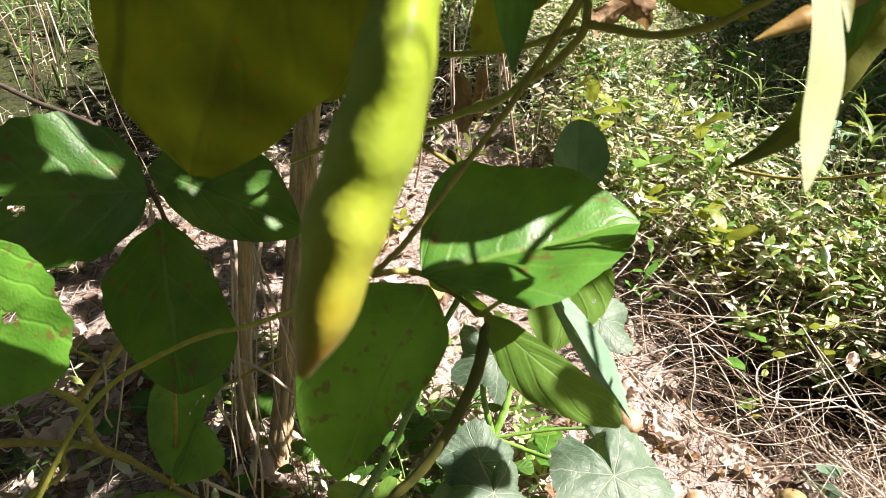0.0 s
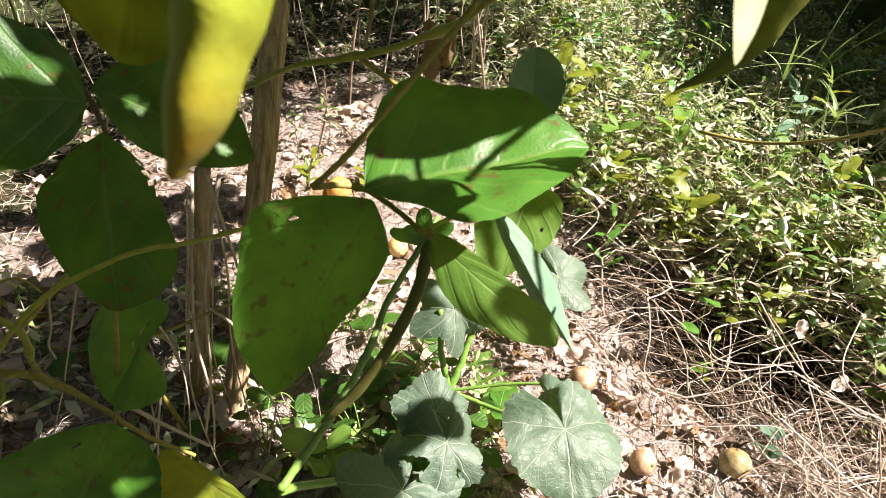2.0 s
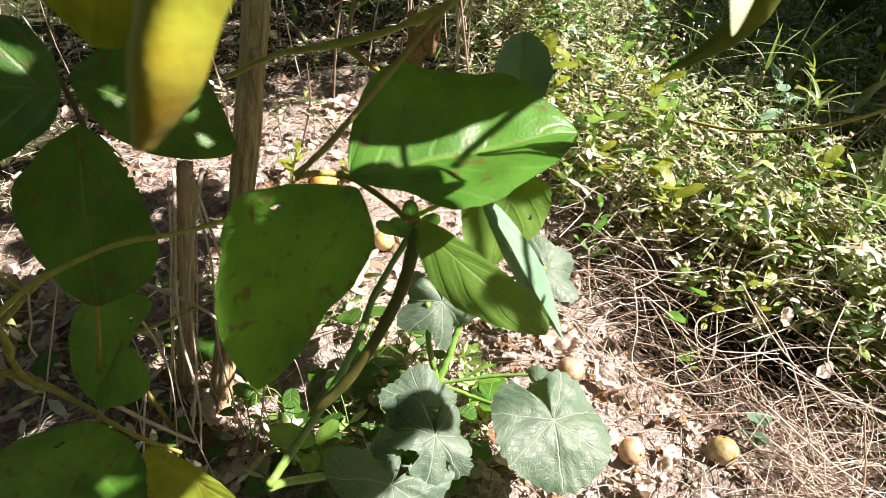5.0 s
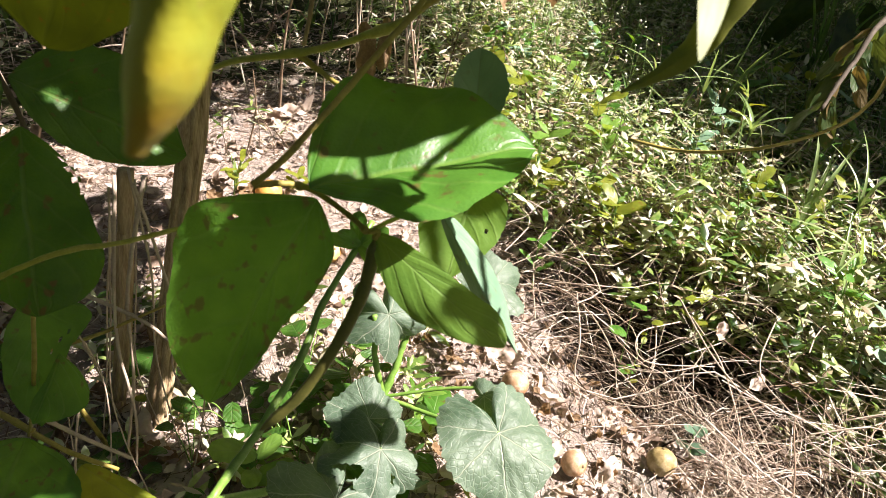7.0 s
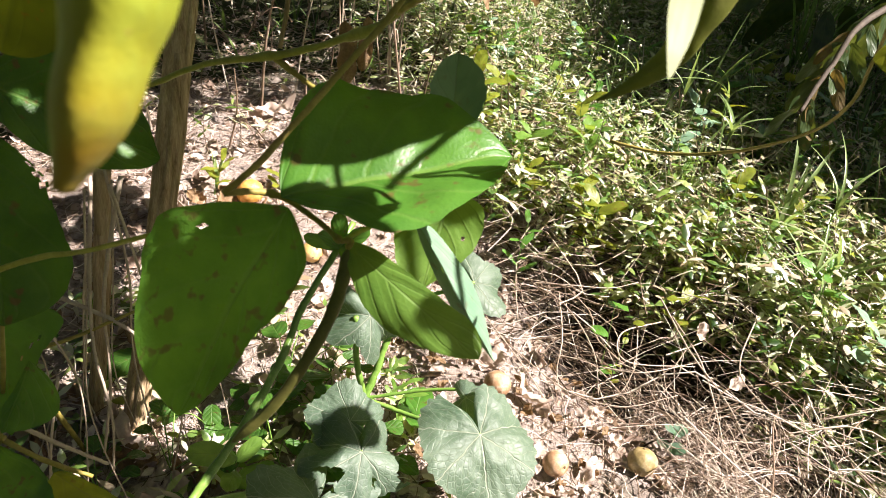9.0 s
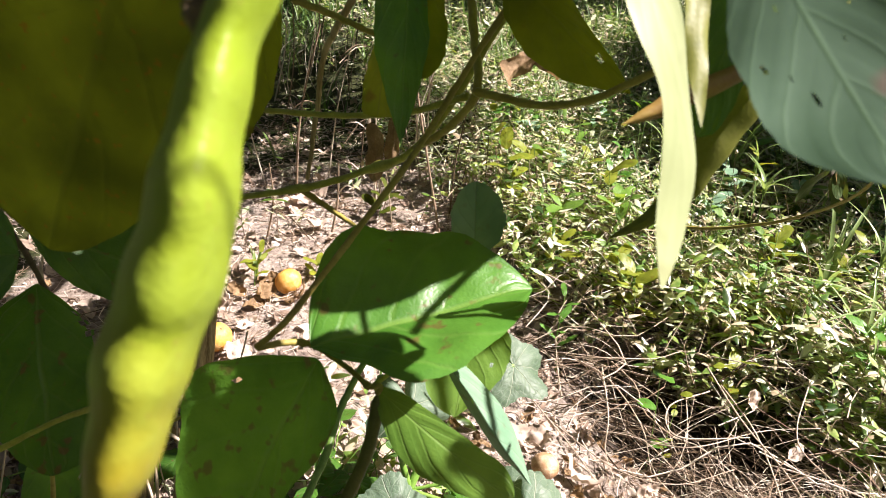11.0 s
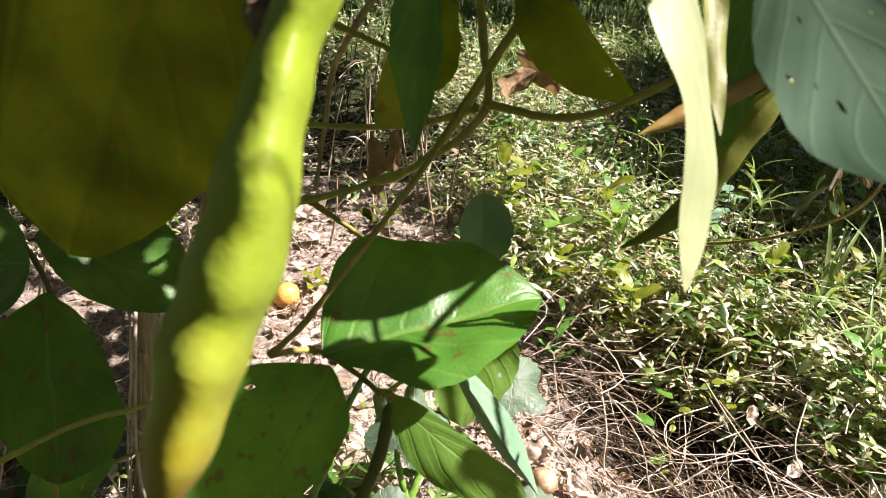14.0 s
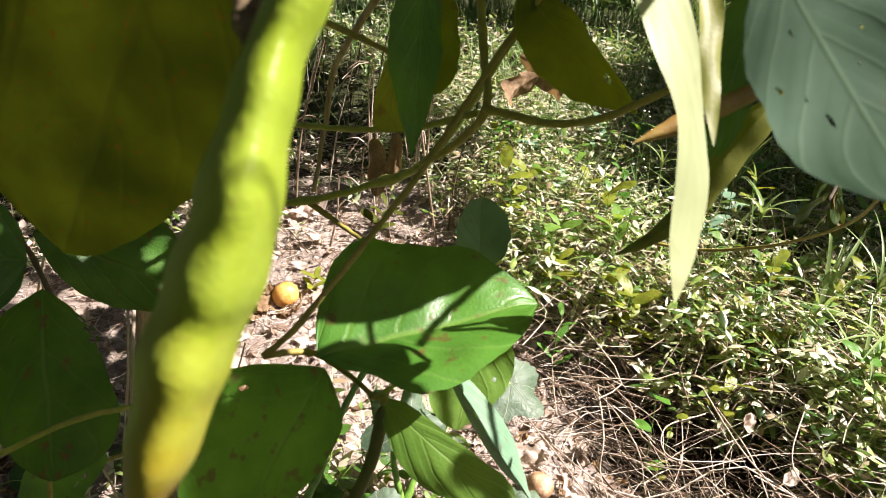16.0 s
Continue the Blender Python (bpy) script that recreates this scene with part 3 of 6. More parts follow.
xs = np.concatenate([[-400, -60, -15, -6, -3], np.arange(-2.0, 4.01, 0.035), [5, 8, 15, 60, 400]])
ys = np.concatenate([[-400, -60, -12, -4, -1.5, -0.5, 0.1], np.arange(0.4, 5.01, 0.035), [5.5, 6.5, 8, 12, 30, 120, 600]])
gv = []
for yy in ys:
    for xx in xs:
        fine = 0.010 * noise.noise(Vector((xx * 31, yy * 31, 5))) + 0.006 * noise.noise(Vector((xx * 67, yy * 67, 9)))
        gv.append((xx, yy, ground_z(xx, yy) + (fine if abs(xx) < 4 and yy < 5 else 0)))
nx = len(xs)
gf = [(j * nx + i, j * nx + i + 1, (j + 1) * nx + i + 1, (j + 1) * nx + i) for j in range(len(ys) - 1) for i in range(nx - 1)]
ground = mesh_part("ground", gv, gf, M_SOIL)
tagged(ground, "dry crumbly brown garden soil strewn with litter", "ground", kind="structure")

# ---- bean vine in the middle: stems, the sunlit trifoliate leaf, pods ----
vine = tagged(empty("bean_vine", (0.0, 0.95, 0.0)), "climbing bean vine with sunlit green leaves and thin pods", "bean plant")
stem("stem", [(0.117, 0.348, 0.989), (0.092, 0.343, 0.950), (0.068, 0.327, 0.914), (0.044, 0.301, 0.890), (0.018, 0.275, 0.865), (0.004, 0.274, 0.850)], 0.0015, 0.0013, M_STEM_BROWN, vine, "slender brown-green stem", seed=3)
stem("stem", [(0.129, 0.375, 1.001), (0.107, 0.378, 0.956), (0.074, 0.385, 0.895), (0.045, 0.419, 0.865), (0.008, 0.437, 0.846), (-0.032, 0.457, 0.830), (-0.074, 0.492, 0.799)], 0.0023, 0.0018, M_STEM, vine, "green twining stem", nodes=(0.68, 0.45), seed=4)
stem("stem", [(0.008, 0.437, 0.846), (0.023, 0.430, 0.838), (0.042, 0.414, 0.832)], 0.0022, 0.0012, M_STEM_BROWN, vine, seed=5)
stem("stem", [(0.093, 0.341, 0.935), (0.103, 0.333, 0.935), (0.118, 0.320, 0.936), (0.132, 0.301, 0.945), (0.150, 0.284, 0.962)], 0.0020, 0.0014, M_STEM_BROWN, vine, seed=6)
stem("stem", [(0.095, 0.402, 0.977), (0.096, 0.376, 0.950), (0.094, 0.345, 0.934), (0.085, 0.359, 0.913), (0.071, 0.379, 0.894)], 0.0022, 0.0018, M_STEM_BROWN, vine, seed=7)
stem("stem", [(-0.006, 0.411, 0.902), (0.032, 0.396, 0.905), (0.066, 0.379, 0.913), (0.092, 0.355, 0.929)], 0.0015, 0.0017, M_STEM, vine, seed=8)
# the petiole fork of the trifoliate leaf
stem("petiole", [(0.004, 0.274, 0.850), (0.015, 0.280, 0.848), (0.025, 0.282, 0.845), (0.039, 0.271, 0.842), (0.048, 0.262, 0.839)], 0.0014, 0.0011, M_STEM_BROWN, vine, nodes=(0.4, 0.97), seed=9)
leaf((0.0251, 0.2733, 0.8495), (0.1169, 0.2953, 0.8638), (0.0527, 0.3086, 0.8734), (0.0689, 0.2498, 0.8595), M_LEAF, vine, label="broad sunlit green leaf with a pale midrib", lw=[0, 0.20, 0.40, 0.506, 0.502, 0.421, 0.26, 0.102, 0], rw=[0, 0.06, 0.202, 0.396, 0.4, 0.328, 0.205, 0.059, 0], bend=0.02, cup=0.05, wave=0.05, seed=11, nu=44, nv=18, bow=-0.03, holes=((0.62, -0.8, 0.0012), (0.4, -0.62, 0.001)))
leaf((0.0282, 0.2667, 0.8498), (-0.0101, 0.2362, 0.7708), (0.0353, 0.2310, 0.8164), (-0.0144, 0.2707, 0.8252), M_LEAF_SPOT, vine, label="shaded green leaf speckled with red-brown spots", lw=[0, 0.095, 0.205, 0.225, 0.168, 0.136, 0.089, 0.03, 0], rw=[0, 0.10, 0.30, 0.486, 0.502, 0.41, 0.304, 0.16, 0], bend=0.03, cup=0.05, seed=12, nu=44, nv=18, holes=((0.22, 0.62, 0.0016),))
leaf((0.0494, 0.2639, 0.8381), (0.0997, 0.2233, 0.8166), (0.0836, 0.2560, 0.8468), (0.0545, 0.2372, 0.8142), M_SPROUT, vine, label="leaf folded along its rib, half in the sun", lw=[0, 0.03, 0.075, 0.095, 0.105, 0.115, 0.12, 0.066, 0], rw=[0, 0.032, 0.113, 0.186, 0.215, 0.165, 0.105, 0.035, 0], bend=0.04, cup=0.04, seed=13, nu=40, nv=14)
# leaves behind it
leaf((0.103, 0.362, 0.843), (0.103, 0.377, 0.878), (0.090, 0.369, 0.867), (0.117, 0.361, 0.864), M_LEAF_DULL, vine, label="small rounded leaf standing upright", m=0.42, blunt=0.75, full=0.55, bend=0.05, seed=14)
leaf((0.0787, 0.2852, 0.8376), (0.1258, 0.2794, 0.7614), (0.1108, 0.3108, 0.8132), (0.0839, 0.3092, 0.7967), M_LEAF_DULL, vine, label="narrow grey-green leaf seen almost edge-on", lw=[0, 0.023, 0.09, 0.138, 0.163, 0.14, 0.073, 0.019, 0], rw=[0, 0.032, 0.08, 0.113, 0.143, 0.15, 0.067, 0.02, 0], bend=0.03, seed=15, nu=40, nv=12, holes=((0.3, 0.1, 0.0018),))
leaf((0.0994, 0.3238, 0.8294), (0.0883, 0.2949, 0.7931), (0.0787, 0.3151, 0.8176), (0.1103, 0.3057, 0.8154), M_SPROUT, vine, label="yellow-green leaf with a small hole, behind the sunlit one", lw=[0, 0.12, 0.29, 0.393, 0.425, 0.376, 0.295, 0.16, 0], rw=[0, 0.27, 0.389, 0.417, 0.385, 0.279, 0.14, 0.04, 0], seed=16, holes=((0.4, 0.55, 0.0018),))
stem("petiole", [(0.048, 0.262, 0.839), (0.061, 0.276, 0.838), (0.077, 0.285, 0.839), (0.093, 0.319, 0.822)], 0.0010, 0.0008, M_STEM, vine, seed=17)
# bent dark pod below the leaf
pod([(0.051, 0.262, 0.836), (0.050, 0.258, 0.826), (0.046, 0.253, 0.810), (0.036, 0.247, 0.788), (0.024, 0.244, 0.767), (0.008, 0.242, 0.748)], 0.0028, 0.0026, M_POD_GREEN, vine, beans=7, label="thin curved dark green pod", beak=0.04, side=(0.6, 0.2, 0.4))
stem("stalk", [(0.051, 0.262, 0.836), (0.052, 0.263, 0.839), (0.048, 0.262, 0.839)], 0.0012, 0.0010, M_STEM_BROWN, vine, seed=18)
# hanging leaves over the fork
leaf((0.063, 0.335, 0.993), (0.059, 0.296, 0.927), (0.049, 0.313, 0.965), (0.070, 0.317, 0.965), M_LEAF, vine, label="hanging narrow leaf with a sunlit fold", m=0.45, blunt=1.25, full=0.7, bend=0.03, seed=21)
leaf((0.066, 0.337, 0.987), (0.065, 0.326, 0.943), (0.064, 0.333, 0.966), (0.077, 0.323, 0.962), M_LEAF_OLIVE, vine, label="half-hidden hanging leaf", m=0.5, seed=22)
leaf((0.055, 0.362, 0.956), (0.051, 0.345, 0.921), (0.045, 0.353, 0.935), (0.066, 0.350, 0.934), M_LEAF_YELLOW, vine, label="yellowish leaf behind the hanging one", m=0.55, blunt=0.4, seed=23)
leaf((0.104, 0.348, 0.985), (0.155, 0.323, 0.941), (0.107, 0.334, 0.958), (0.130, 0.344, 0.975), M_LEAF_OLIVE, vine, label="dark leaf against the light", m=0.45, blunt=1.2, full=0.7, bend=0.03, seed=24, holes=((0.72, 0.25, 0.0025),))

# ---- near shoot: the big dark leaf and the green pod close to the lens ----
near = tagged(empty("bean_vine", (-0.55, -0.05, 0.0)), "bean shoot with a dark backlit leaf and plump green pod", "bean plant")
leaf((0.0060, 0.2130, 1.0290), (-0.0536, 0.2523, 0.9056), (-0.0573, 0.2465, 1.0044), (0.0267, 0.2262, 0.9573), M_LEAF_DARK, near, label="big dark olive leaf seen against the light", lw=[0, 0.045, 0.14, 0.27, 0.345, 0.322, 0.275, 0.20, 0], rw=[0, 0.045, 0.151, 0.25, 0.254, 0.195, 0.132, 0.064, 0], bend=0.0, wave=0.0, cup=0.03, ripple=0.007, pucker=0.0008, seed=31, nu=60, nv=22, rib_side=-1)
leaf((0.008, 0.329, 0.975), (-0.018, 0.297, 0.916), (-0.020, 0.313, 0.942), (0.016, 0.314, 0.954), M_LEAF_OLIVE, near, label="dark green leaf behind the pod", m=0.5, blunt=0.8, seed=32)
pod([(0.0374, 0.1363, 1.0161), (0.0347, 0.1328, 1.0103), (0.0327, 0.1305, 1.0065), (0.0299, 0.1272, 1.0001), (0.0282, 0.1238, 0.9938), (0.0267, 0.1206, 0.9874), (0.0252, 0.1185, 0.9806), (0.0225, 0.1166, 0.9732), (0.0199, 0.1135, 0.9665), (0.0185, 0.1105, 0.9605), (0.0165, 0.1078, 0.9541), (0.0143, 0.1063, 0.9487)], 0.0095, 0.0057, M_POD, near, beans=7.5, label="plump yellow-green bean pod with bumps and a brownish tip", side=(0.18, -0.82, 0.50), n=110, keel=True, girth=[0.30, 0.56, 0.64, 0.66, 0.74, 0.86, 0.97, 1.0, 0.96, 0.82, 0.62, 0.22])
stem("calyx", [(0.0264, 0.1382, 1.006), (0.0257, 0.1354, 1.0027), (0.0276, 0.1326, 0.9999)], 0.0016, 0.0024, M_SCAR, near, "dark withered flower remnant", seed=33)
stem("calyx", [(0.0325, 0.1330, 1.0085), (0.0285, 0.1350, 1.0055), (0.0262, 0.1375, 1.0050)], 0.0013, 0.0018, M_SCAR, near, seed=38)
stem("stem", [(0.036, 0.147, 1.027), (0.035, 0.141, 1.020), (0.035, 0.136, 1.014)], 0.0015, 0.0013, M_STEM, near, seed=34)
stem("stem", [(-0.55, -0.05, 0.0), (-0.52, -0.02, 0.5), (-0.40, 0.06, 1.0), (-0.20, 0.16, 1.12), (-0.02, 0.20, 1.11), (0.03, 0.11, 1.06), (0.036, 0.147, 1.027)], 0.003, 0.0016, M_STEM_BROWN, near, seed=35, n=70)
stem("petiole", [(-0.02, 0.20, 1.11), (0.0, 0.19, 1.09), (0.006, 0.213, 1.029)], 0.0015, 0.0012, M_STEM, near, seed=36)

# ---- upper right shoot ----
upper = tagged(empty("bean_vine", (0.62, -0.02, 0.0)), "bean shoot with hanging pods and a pale leaf with holes", "bean plant")
pod([(0.183, 0.268, 0.968), (0.1711, 0.2686, 0.9474), (0.163, 0.2680, 0.9314), (0.1583, 0.2699, 0.9185), (0.1484, 0.2716, 0.9074), (0.1384, 0.2752, 0.8989)], 0.0060, 0.0058, M_POD_DARK, upper, beans=5, label="dark green pod with a thin pointed tip", side=(0.19, -0.22, -0.23), keel=True, girth=[0.35, 0.95, 1.0, 1.0, 0.95, 0.78, 0.52, 0.30, 0.10])
pod([(0.170, 0.246, 0.982), (0.150, 0.233, 0.974), (0.129, 0.225, 0.967), (0.113, 0.221, 0.961)], 0.0030, 0.0026, M_POD_BROWN, upper, beans=5, label="ripening yellow-brown pod", beak=0.12, side=(0.3, 0.3, 0.85), taper=0.9)
leaf((0.0961, 0.1969, 1.0134), (0.1025, 0.1580, 0.9490), (0.0734, 0.1784, 0.9861), (0.1257, 0.1840, 0.9897), M_LEAF_SUNLIT, upper, label="long pale leaf hanging in full sun", lw=[0, 0.016, 0.036, 0.008, -0.055, -0.036, -0.005, 0.002, 0], rw=[0, 0.035, 0.105, 0.13, 0.133, 0.132, 0.087, 0.031, 0], free=True, wave=0.02, pucker=0.0, ripple=0.012, seed=41, nu=60, holes=((0.26, 0.3, 0.0008),))
# the other half of the fold, its shade put in as dark pod colour
leaf((0.1193, 0.2143, 1.0084), (0.1170, 0.1851, 0.9729), (0.1023, 0.2031, 0.9948), (0.1345, 0.2022, 0.9935), M_POD_DARK, upper, pucker=0.0, ripple=0.01, label="dark half of a folded leaf, shade in its colour", lw=[0, 0.02, 0.05, 0.07, 0.065, 0.05, 0.03, 0.01, 0], rw=[0, 0.02, 0.05, 0.07, 0.065, 0.05, 0.03, 0.01, 0], seed=42)
leaf((0.154, 0.249, 1.007), (0.140, 0.230, 0.955), (0.140, 0.245, 0.984), (0.153, 0.235, 0.978), M_LEAF, upper, label="green leaf half hidden behind the pale one", m=0.5, blunt=0.8, seed=43)
leaf((0.1078, 0.1658, 1.0126), (0.1220, 0.1306, 0.9822), (0.0993, 0.1540, 0.9912), (0.1276, 0.1495, 1.0096), M_LEAF_PALE, upper, label="broad pale grey-green leaf with holes and pink blotches", lw=[0, 0.07, 0.155, 0.235, 0.255, 0.258, 0.155, 0.045, 0], rw=[0, 0.115, 0.187, 0.24, 0.238, 0.189, 0.117, 0.042, 0], bend=0.02, wave=0.02, ripple=0.012, pucker=0.0006, seed=44, nu=130, nv=64, holes=((0.62, -0.36, 0.0012), (0.45, -0.74, 0.0010), (0.27, -0.3, 0.0008), (0.47, 0.25, 0.0006), (0.52, -0.5, 0.0004), (0.36, 0.5, 0.0005)))
leaf((0.241, 0.257, 0.947), (0.229, 0.260, 0.928), (0.235, 0.264, 0.936), (0.245, 0.255, 0.925), M_LEAF_YELLOW, upper, label="small bright yellow leaf", m=0.5, seed=45)
stem("stem", [(0.62, -0.02, 0.0), (0.60, 0.02, 0.6), (0.48, 0.14, 1.08), (0.26, 0.36, 1.16), (0.150, 0.311, 1.014), (0.129, 0.361, 0.995)], 0.003, 0.002, M_STEM, upper, seed=46, n=60)
stem("petiole", [(0.26, 0.36, 1.16), (0.18, 0.2, 1.1), (0.1078, 0.1658, 1.0126)], 0.0014, 0.0010, M_STEM, upper, seed=47)
stem("petiole", [(0.26, 0.36, 1.16), (0.18, 0.19, 1.11), (0.0961, 0.1969, 1.0134)], 0.0012, 0.0008, M_STEM, upper, seed=48)
stem("stalk", [(0.42, 0.19, 1.105), (0.188, 0.262, 0.985), (0.183, 0.268, 0.968)], 0.0014, 0.0014, M_STEM, upper, seed=49)
stem("stalk", [(0.26, 0.36, 1.16), (0.19, 0.27, 1.04), (0.170, 0.246, 0.982)], 0.0012, 0.0012, M_STEM, upper, seed=50)

# ---- left plant ----
leftp = tagged(empty("bean_vine", (-0.32, 0.85, 0.0)), "shaded bean vine with broad dark green leaves and tangled stems", "bean plant")
leaf((-0.123, 0.367, 0.839), (-0.205, 0.343, 0.847), (-0.160, 0.325, 0.819), (-0.171, 0.374, 0.879), M_LEAF_SHADED, leftp, label="broad leaf dappled with sun, two holes eaten in it", m=0.42, blunt=0.7, bend=0.03, cup=0.05, seed=51, holes=((0.70, -0.28, 0.0035), (0.80, -0.10, 0.002)))
leaf((-0.1648, 0.4635, 0.8053), (-0.0621, 0.4515, 0.7673), (-0.1102, 0.4788, 0.8202), (-0.1351, 0.4286, 0.7688), M_LEAF_SHADED, leftp, label="shaded pointed leaf with small sun flecks", lw=[0, 0.141, 0.275, 0.346, 0.36, 0.299, 0.167, 0.044, 0], rw=[0, 0.04, 0.127, 0.211, 0.244, 0.217, 0.159, 0.085, 0], bend=0.02, seed=52, nu=40, nv=16)
leaf((-0.1240, 0.3767, 0.8166), (-0.0994, 0.3026, 0.7553), (-0.0805, 0.3533, 0.7980), (-0.1477, 0.3424, 0.7842), M_LEAF_SHADED, leftp, label="shaded heart-shaped leaf, torn at the edge", lw=[0, 0.045, 0.14, 0.245, 0.278, 0.319, 0.286, 0.17, 0], rw=[0, 0.106, 0.258, 0.355, 0.344, 0.279, 0.178, 0.075, 0], bend=0.02, seed=53, nu=44, nv=18, holes=((0.30, -0.95, 0.006), (0.36, -0.99, 0.004), (0.22, -0.98, 0.004)))
leaf((-0.181, 0.301, 0.847), (-0.161, 0.254, 0.791), (-0.129, 0.281, 0.834), (-0.195, 0.276, 0.825), M_LEAF_SPOT, leftp, label="yellow-green leaf with small holes", m=0.45, blunt=0.5, seed=54, holes=((0.5, -0.45, 0.0022), (0.42, -0.35, 0.0012)))
leaf((-0.1696, 0.4357, 0.6603), (-0.1435, 0.3595, 0.6147), (-0.1869, 0.3907, 0.6504), (-0.1289, 0.4091, 0.6530), M_LEAF, leftp, label="drooping leaf with a torn edge", lw=[0, 0.04, 0.111, 0.184, 0.208, 0.197, 0.134, 0.038, 0], rw=[0, 0.10, 0.29, 0.437, 0.26, 0.171, 0.12, 0.043, 0], nu=44, nv=18, holes=((0.40, 0.5, 0.002), (0.36, 0.62, 0.0015), (0.47, 0.4, 0.0012), (0.5, 0.95, 0.004)), seed=55, midrib=False)
leaf((-0.1292, 0.3737, 0.6653), (-0.1450, 0.3522, 0.6247), (-0.1505, 0.3622, 0.6565), (-0.1215, 0.3554, 0.6488), M_LEAF, leftp, label="curled leaf half", lw=[0, 0.015, 0.03, 0.05, 0.075, 0.11, 0.09, 0.03, 0], rw=[0, 0.30, 0.56, 0.66, 0.634, 0.454, 0.246, 0.064, 0], bend=0.06, seed=56, holes=((0.5, 0.2, 0.0016),), midrib=False)
leaf((-0.2031, 0.4408, 0.5087), (-0.2107, 0.3412, 0.4847), (-0.2415, 0.4022, 0.5053), (-0.1704, 0.3977, 0.5016), M_LEAF, leftp, label="broad low leaf with a fleck of sun", lw=[0, 0.12, 0.347, 0.53, 0.639, 0.67, 0.505, 0.175, 0], rw=[0, 0.12, 0.341, 0.517, 0.62, 0.622, 0.475, 0.196, 0], bend=0.03, cup=0.08, seed=57, nu=44, nv=18, holes=((0.22, -0.45, 0.002),))
leaf((-0.155, 0.416, 0.506), (-0.068, 0.365, 0.500), (-0.110, 0.396, 0.511), (-0.134, 0.371, 0.492), M_LEAF_YELLOW, leftp, label="narrow yellowing leaf near the ground", m=0.45, seed=58)
stem("stem", [(-0.226, 0.283, 0.623), (-0.214, 0.285, 0.644), (-0.178, 0.289, 0.704), (-0.152, 0.293, 0.745), (-0.129, 0.297, 0.769), (-0.110, 0.299, 0.781), (-0.083, 0.302, 0.794), (-0.061, 0.313, 0.793), (-0.042, 0.343, 0.783)], 0.0016, 0.0012, M_STEM, leftp, "thin yellow-green tendril stem", seed=61, n=80)
stem("stem", [(-0.318, 0.455, 0.642), (-0.299, 0.449, 0.634), (-0.274, 0.449, 0.617), (-0.257, 0.449, 0.599), (-0.254, 0.444, 0.574)], 0.0030, 0.0028, M_STEM, leftp, "yellow-olive stem", nodes=(0.9,), seed=62)
stem("stem", [(-0.339, 0.440, 0.567), (-0.283, 0.446, 0.560), (-0.260, 0.451, 0.550), (-0.236, 0.447, 0.544), (-0.210, 0.444, 0.523), (-0.173, 0.438, 0.496), (-0.138, 0.442, 0.468)], 0.0034, 0.0018, M_STEM_BROWN, leftp, "thick brown stem", nodes=(0.4,), seed=63)
stem("stem", [(-0.254, 0.444, 0.574), (-0.246, 0.443, 0.555), (-0.221, 0.442, 0.538), (-0.191, 0.433, 0.525)], 0.0026, 0.0022, M_STEM_BROWN, leftp, seed=64)
stem("stem", [(-0.288, 0.390, 0.531), (-0.288, 0.415, 0.550), (-0.278, 0.432, 0.557), (-0.272, 0.437, 0.564), (-0.258, 0.443, 0.565)], 0.0018, 0.0016, M_STEM, leftp, seed=164)
stem("stem", [(-0.289, 0.352, 0.546), (-0.285, 0.368, 0.553), (-0.279, 0.389, 0.565), (-0.266, 0.411, 0.562), (-0.271, 0.427, 0.567)], 0.0022, 0.0018, M_STEM, leftp, nodes=(0.5,), seed=165)
stem("tendril", [(-0.264, 0.507, 0.596), (-0.265, 0.498, 0.564), (-0.271, 0.496, 0.544), (-0.264, 0.489, 0.534)], 0.0012, 0.0009, M_STRAW, leftp, seed=166)
stem("tendril", [(-0.288, 0.469, 0.611), (-0.283, 0.479, 0.625), (-0.267, 0.482, 0.629), (-0.259, 0.492, 0.608)], 0.0013, 0.001, M_STEM_BROWN, leftp, seed=167)
stem("stem", [(-0.242, 0.542, 0.418), (-0.209, 0.550, 0.378), (-0.174, 0.565, 0.330)], 0.0025, 0.0018, M_STRAW, leftp, seed=168)
stem("stem", [(-0.300, 0.527, 0.849), (-0.236, 0.478, 0.847), (-0.175, 0.432, 0.848), (-0.135, 0.389, 0.838), (-0.131, 0.400, 0.798)], 0.0017, 0.0015, M_BARK, leftp, seed=65)
stem("stem", [(-0.32, 0.85, 0.0), (-0.33, 0.75, 0.3), (-0.27, 0.62, 0.55), (-0.271, 0.460, 0.592)], 0.004, 0.003, M_STEM_BROWN, leftp, seed=66)
stem("petiole", [(-0.131, 0.400, 0.798), (-0.153, 0.382, 0.633), (-0.201, 0.442, 0.509)], 0.0016, 0.0014, M_STEM_BROWN, leftp, seed=67)

# ---- unseen top growth of the vine, added above the view for its shade ----
top = tagged(empty("bean_vine", (0.4, 1.3, 0.0)), "unseen upper bean growth, added above the view to cast shade", "bean plant")
rt = random.Random(5)


def loose_leaf(c, size, parent, material, rnd, name="leaf"):
    d = Vector((rnd.uniform(-1, 1), rnd.uniform(-1, 1), rnd.uniform(-0.7, 0.1))).normalized()
    s = d.cross(Vector((rnd.uniform(-0.4, 0.4), rnd.uniform(-0.4, 0.4), 1))).normalized()
    c = Vector(c)
    b, t = c - d * size * 0.5, c + d * size * 0.5
    mid = c - d * size * 0.1
    return leaf(b, t, mid - s * size * 0.4, mid + s * size * 0.4, material, parent, name, m=0.42, blunt=0.6, bend=0.05, seed=rnd.randint(0, 9999), nu=14, nv=5)




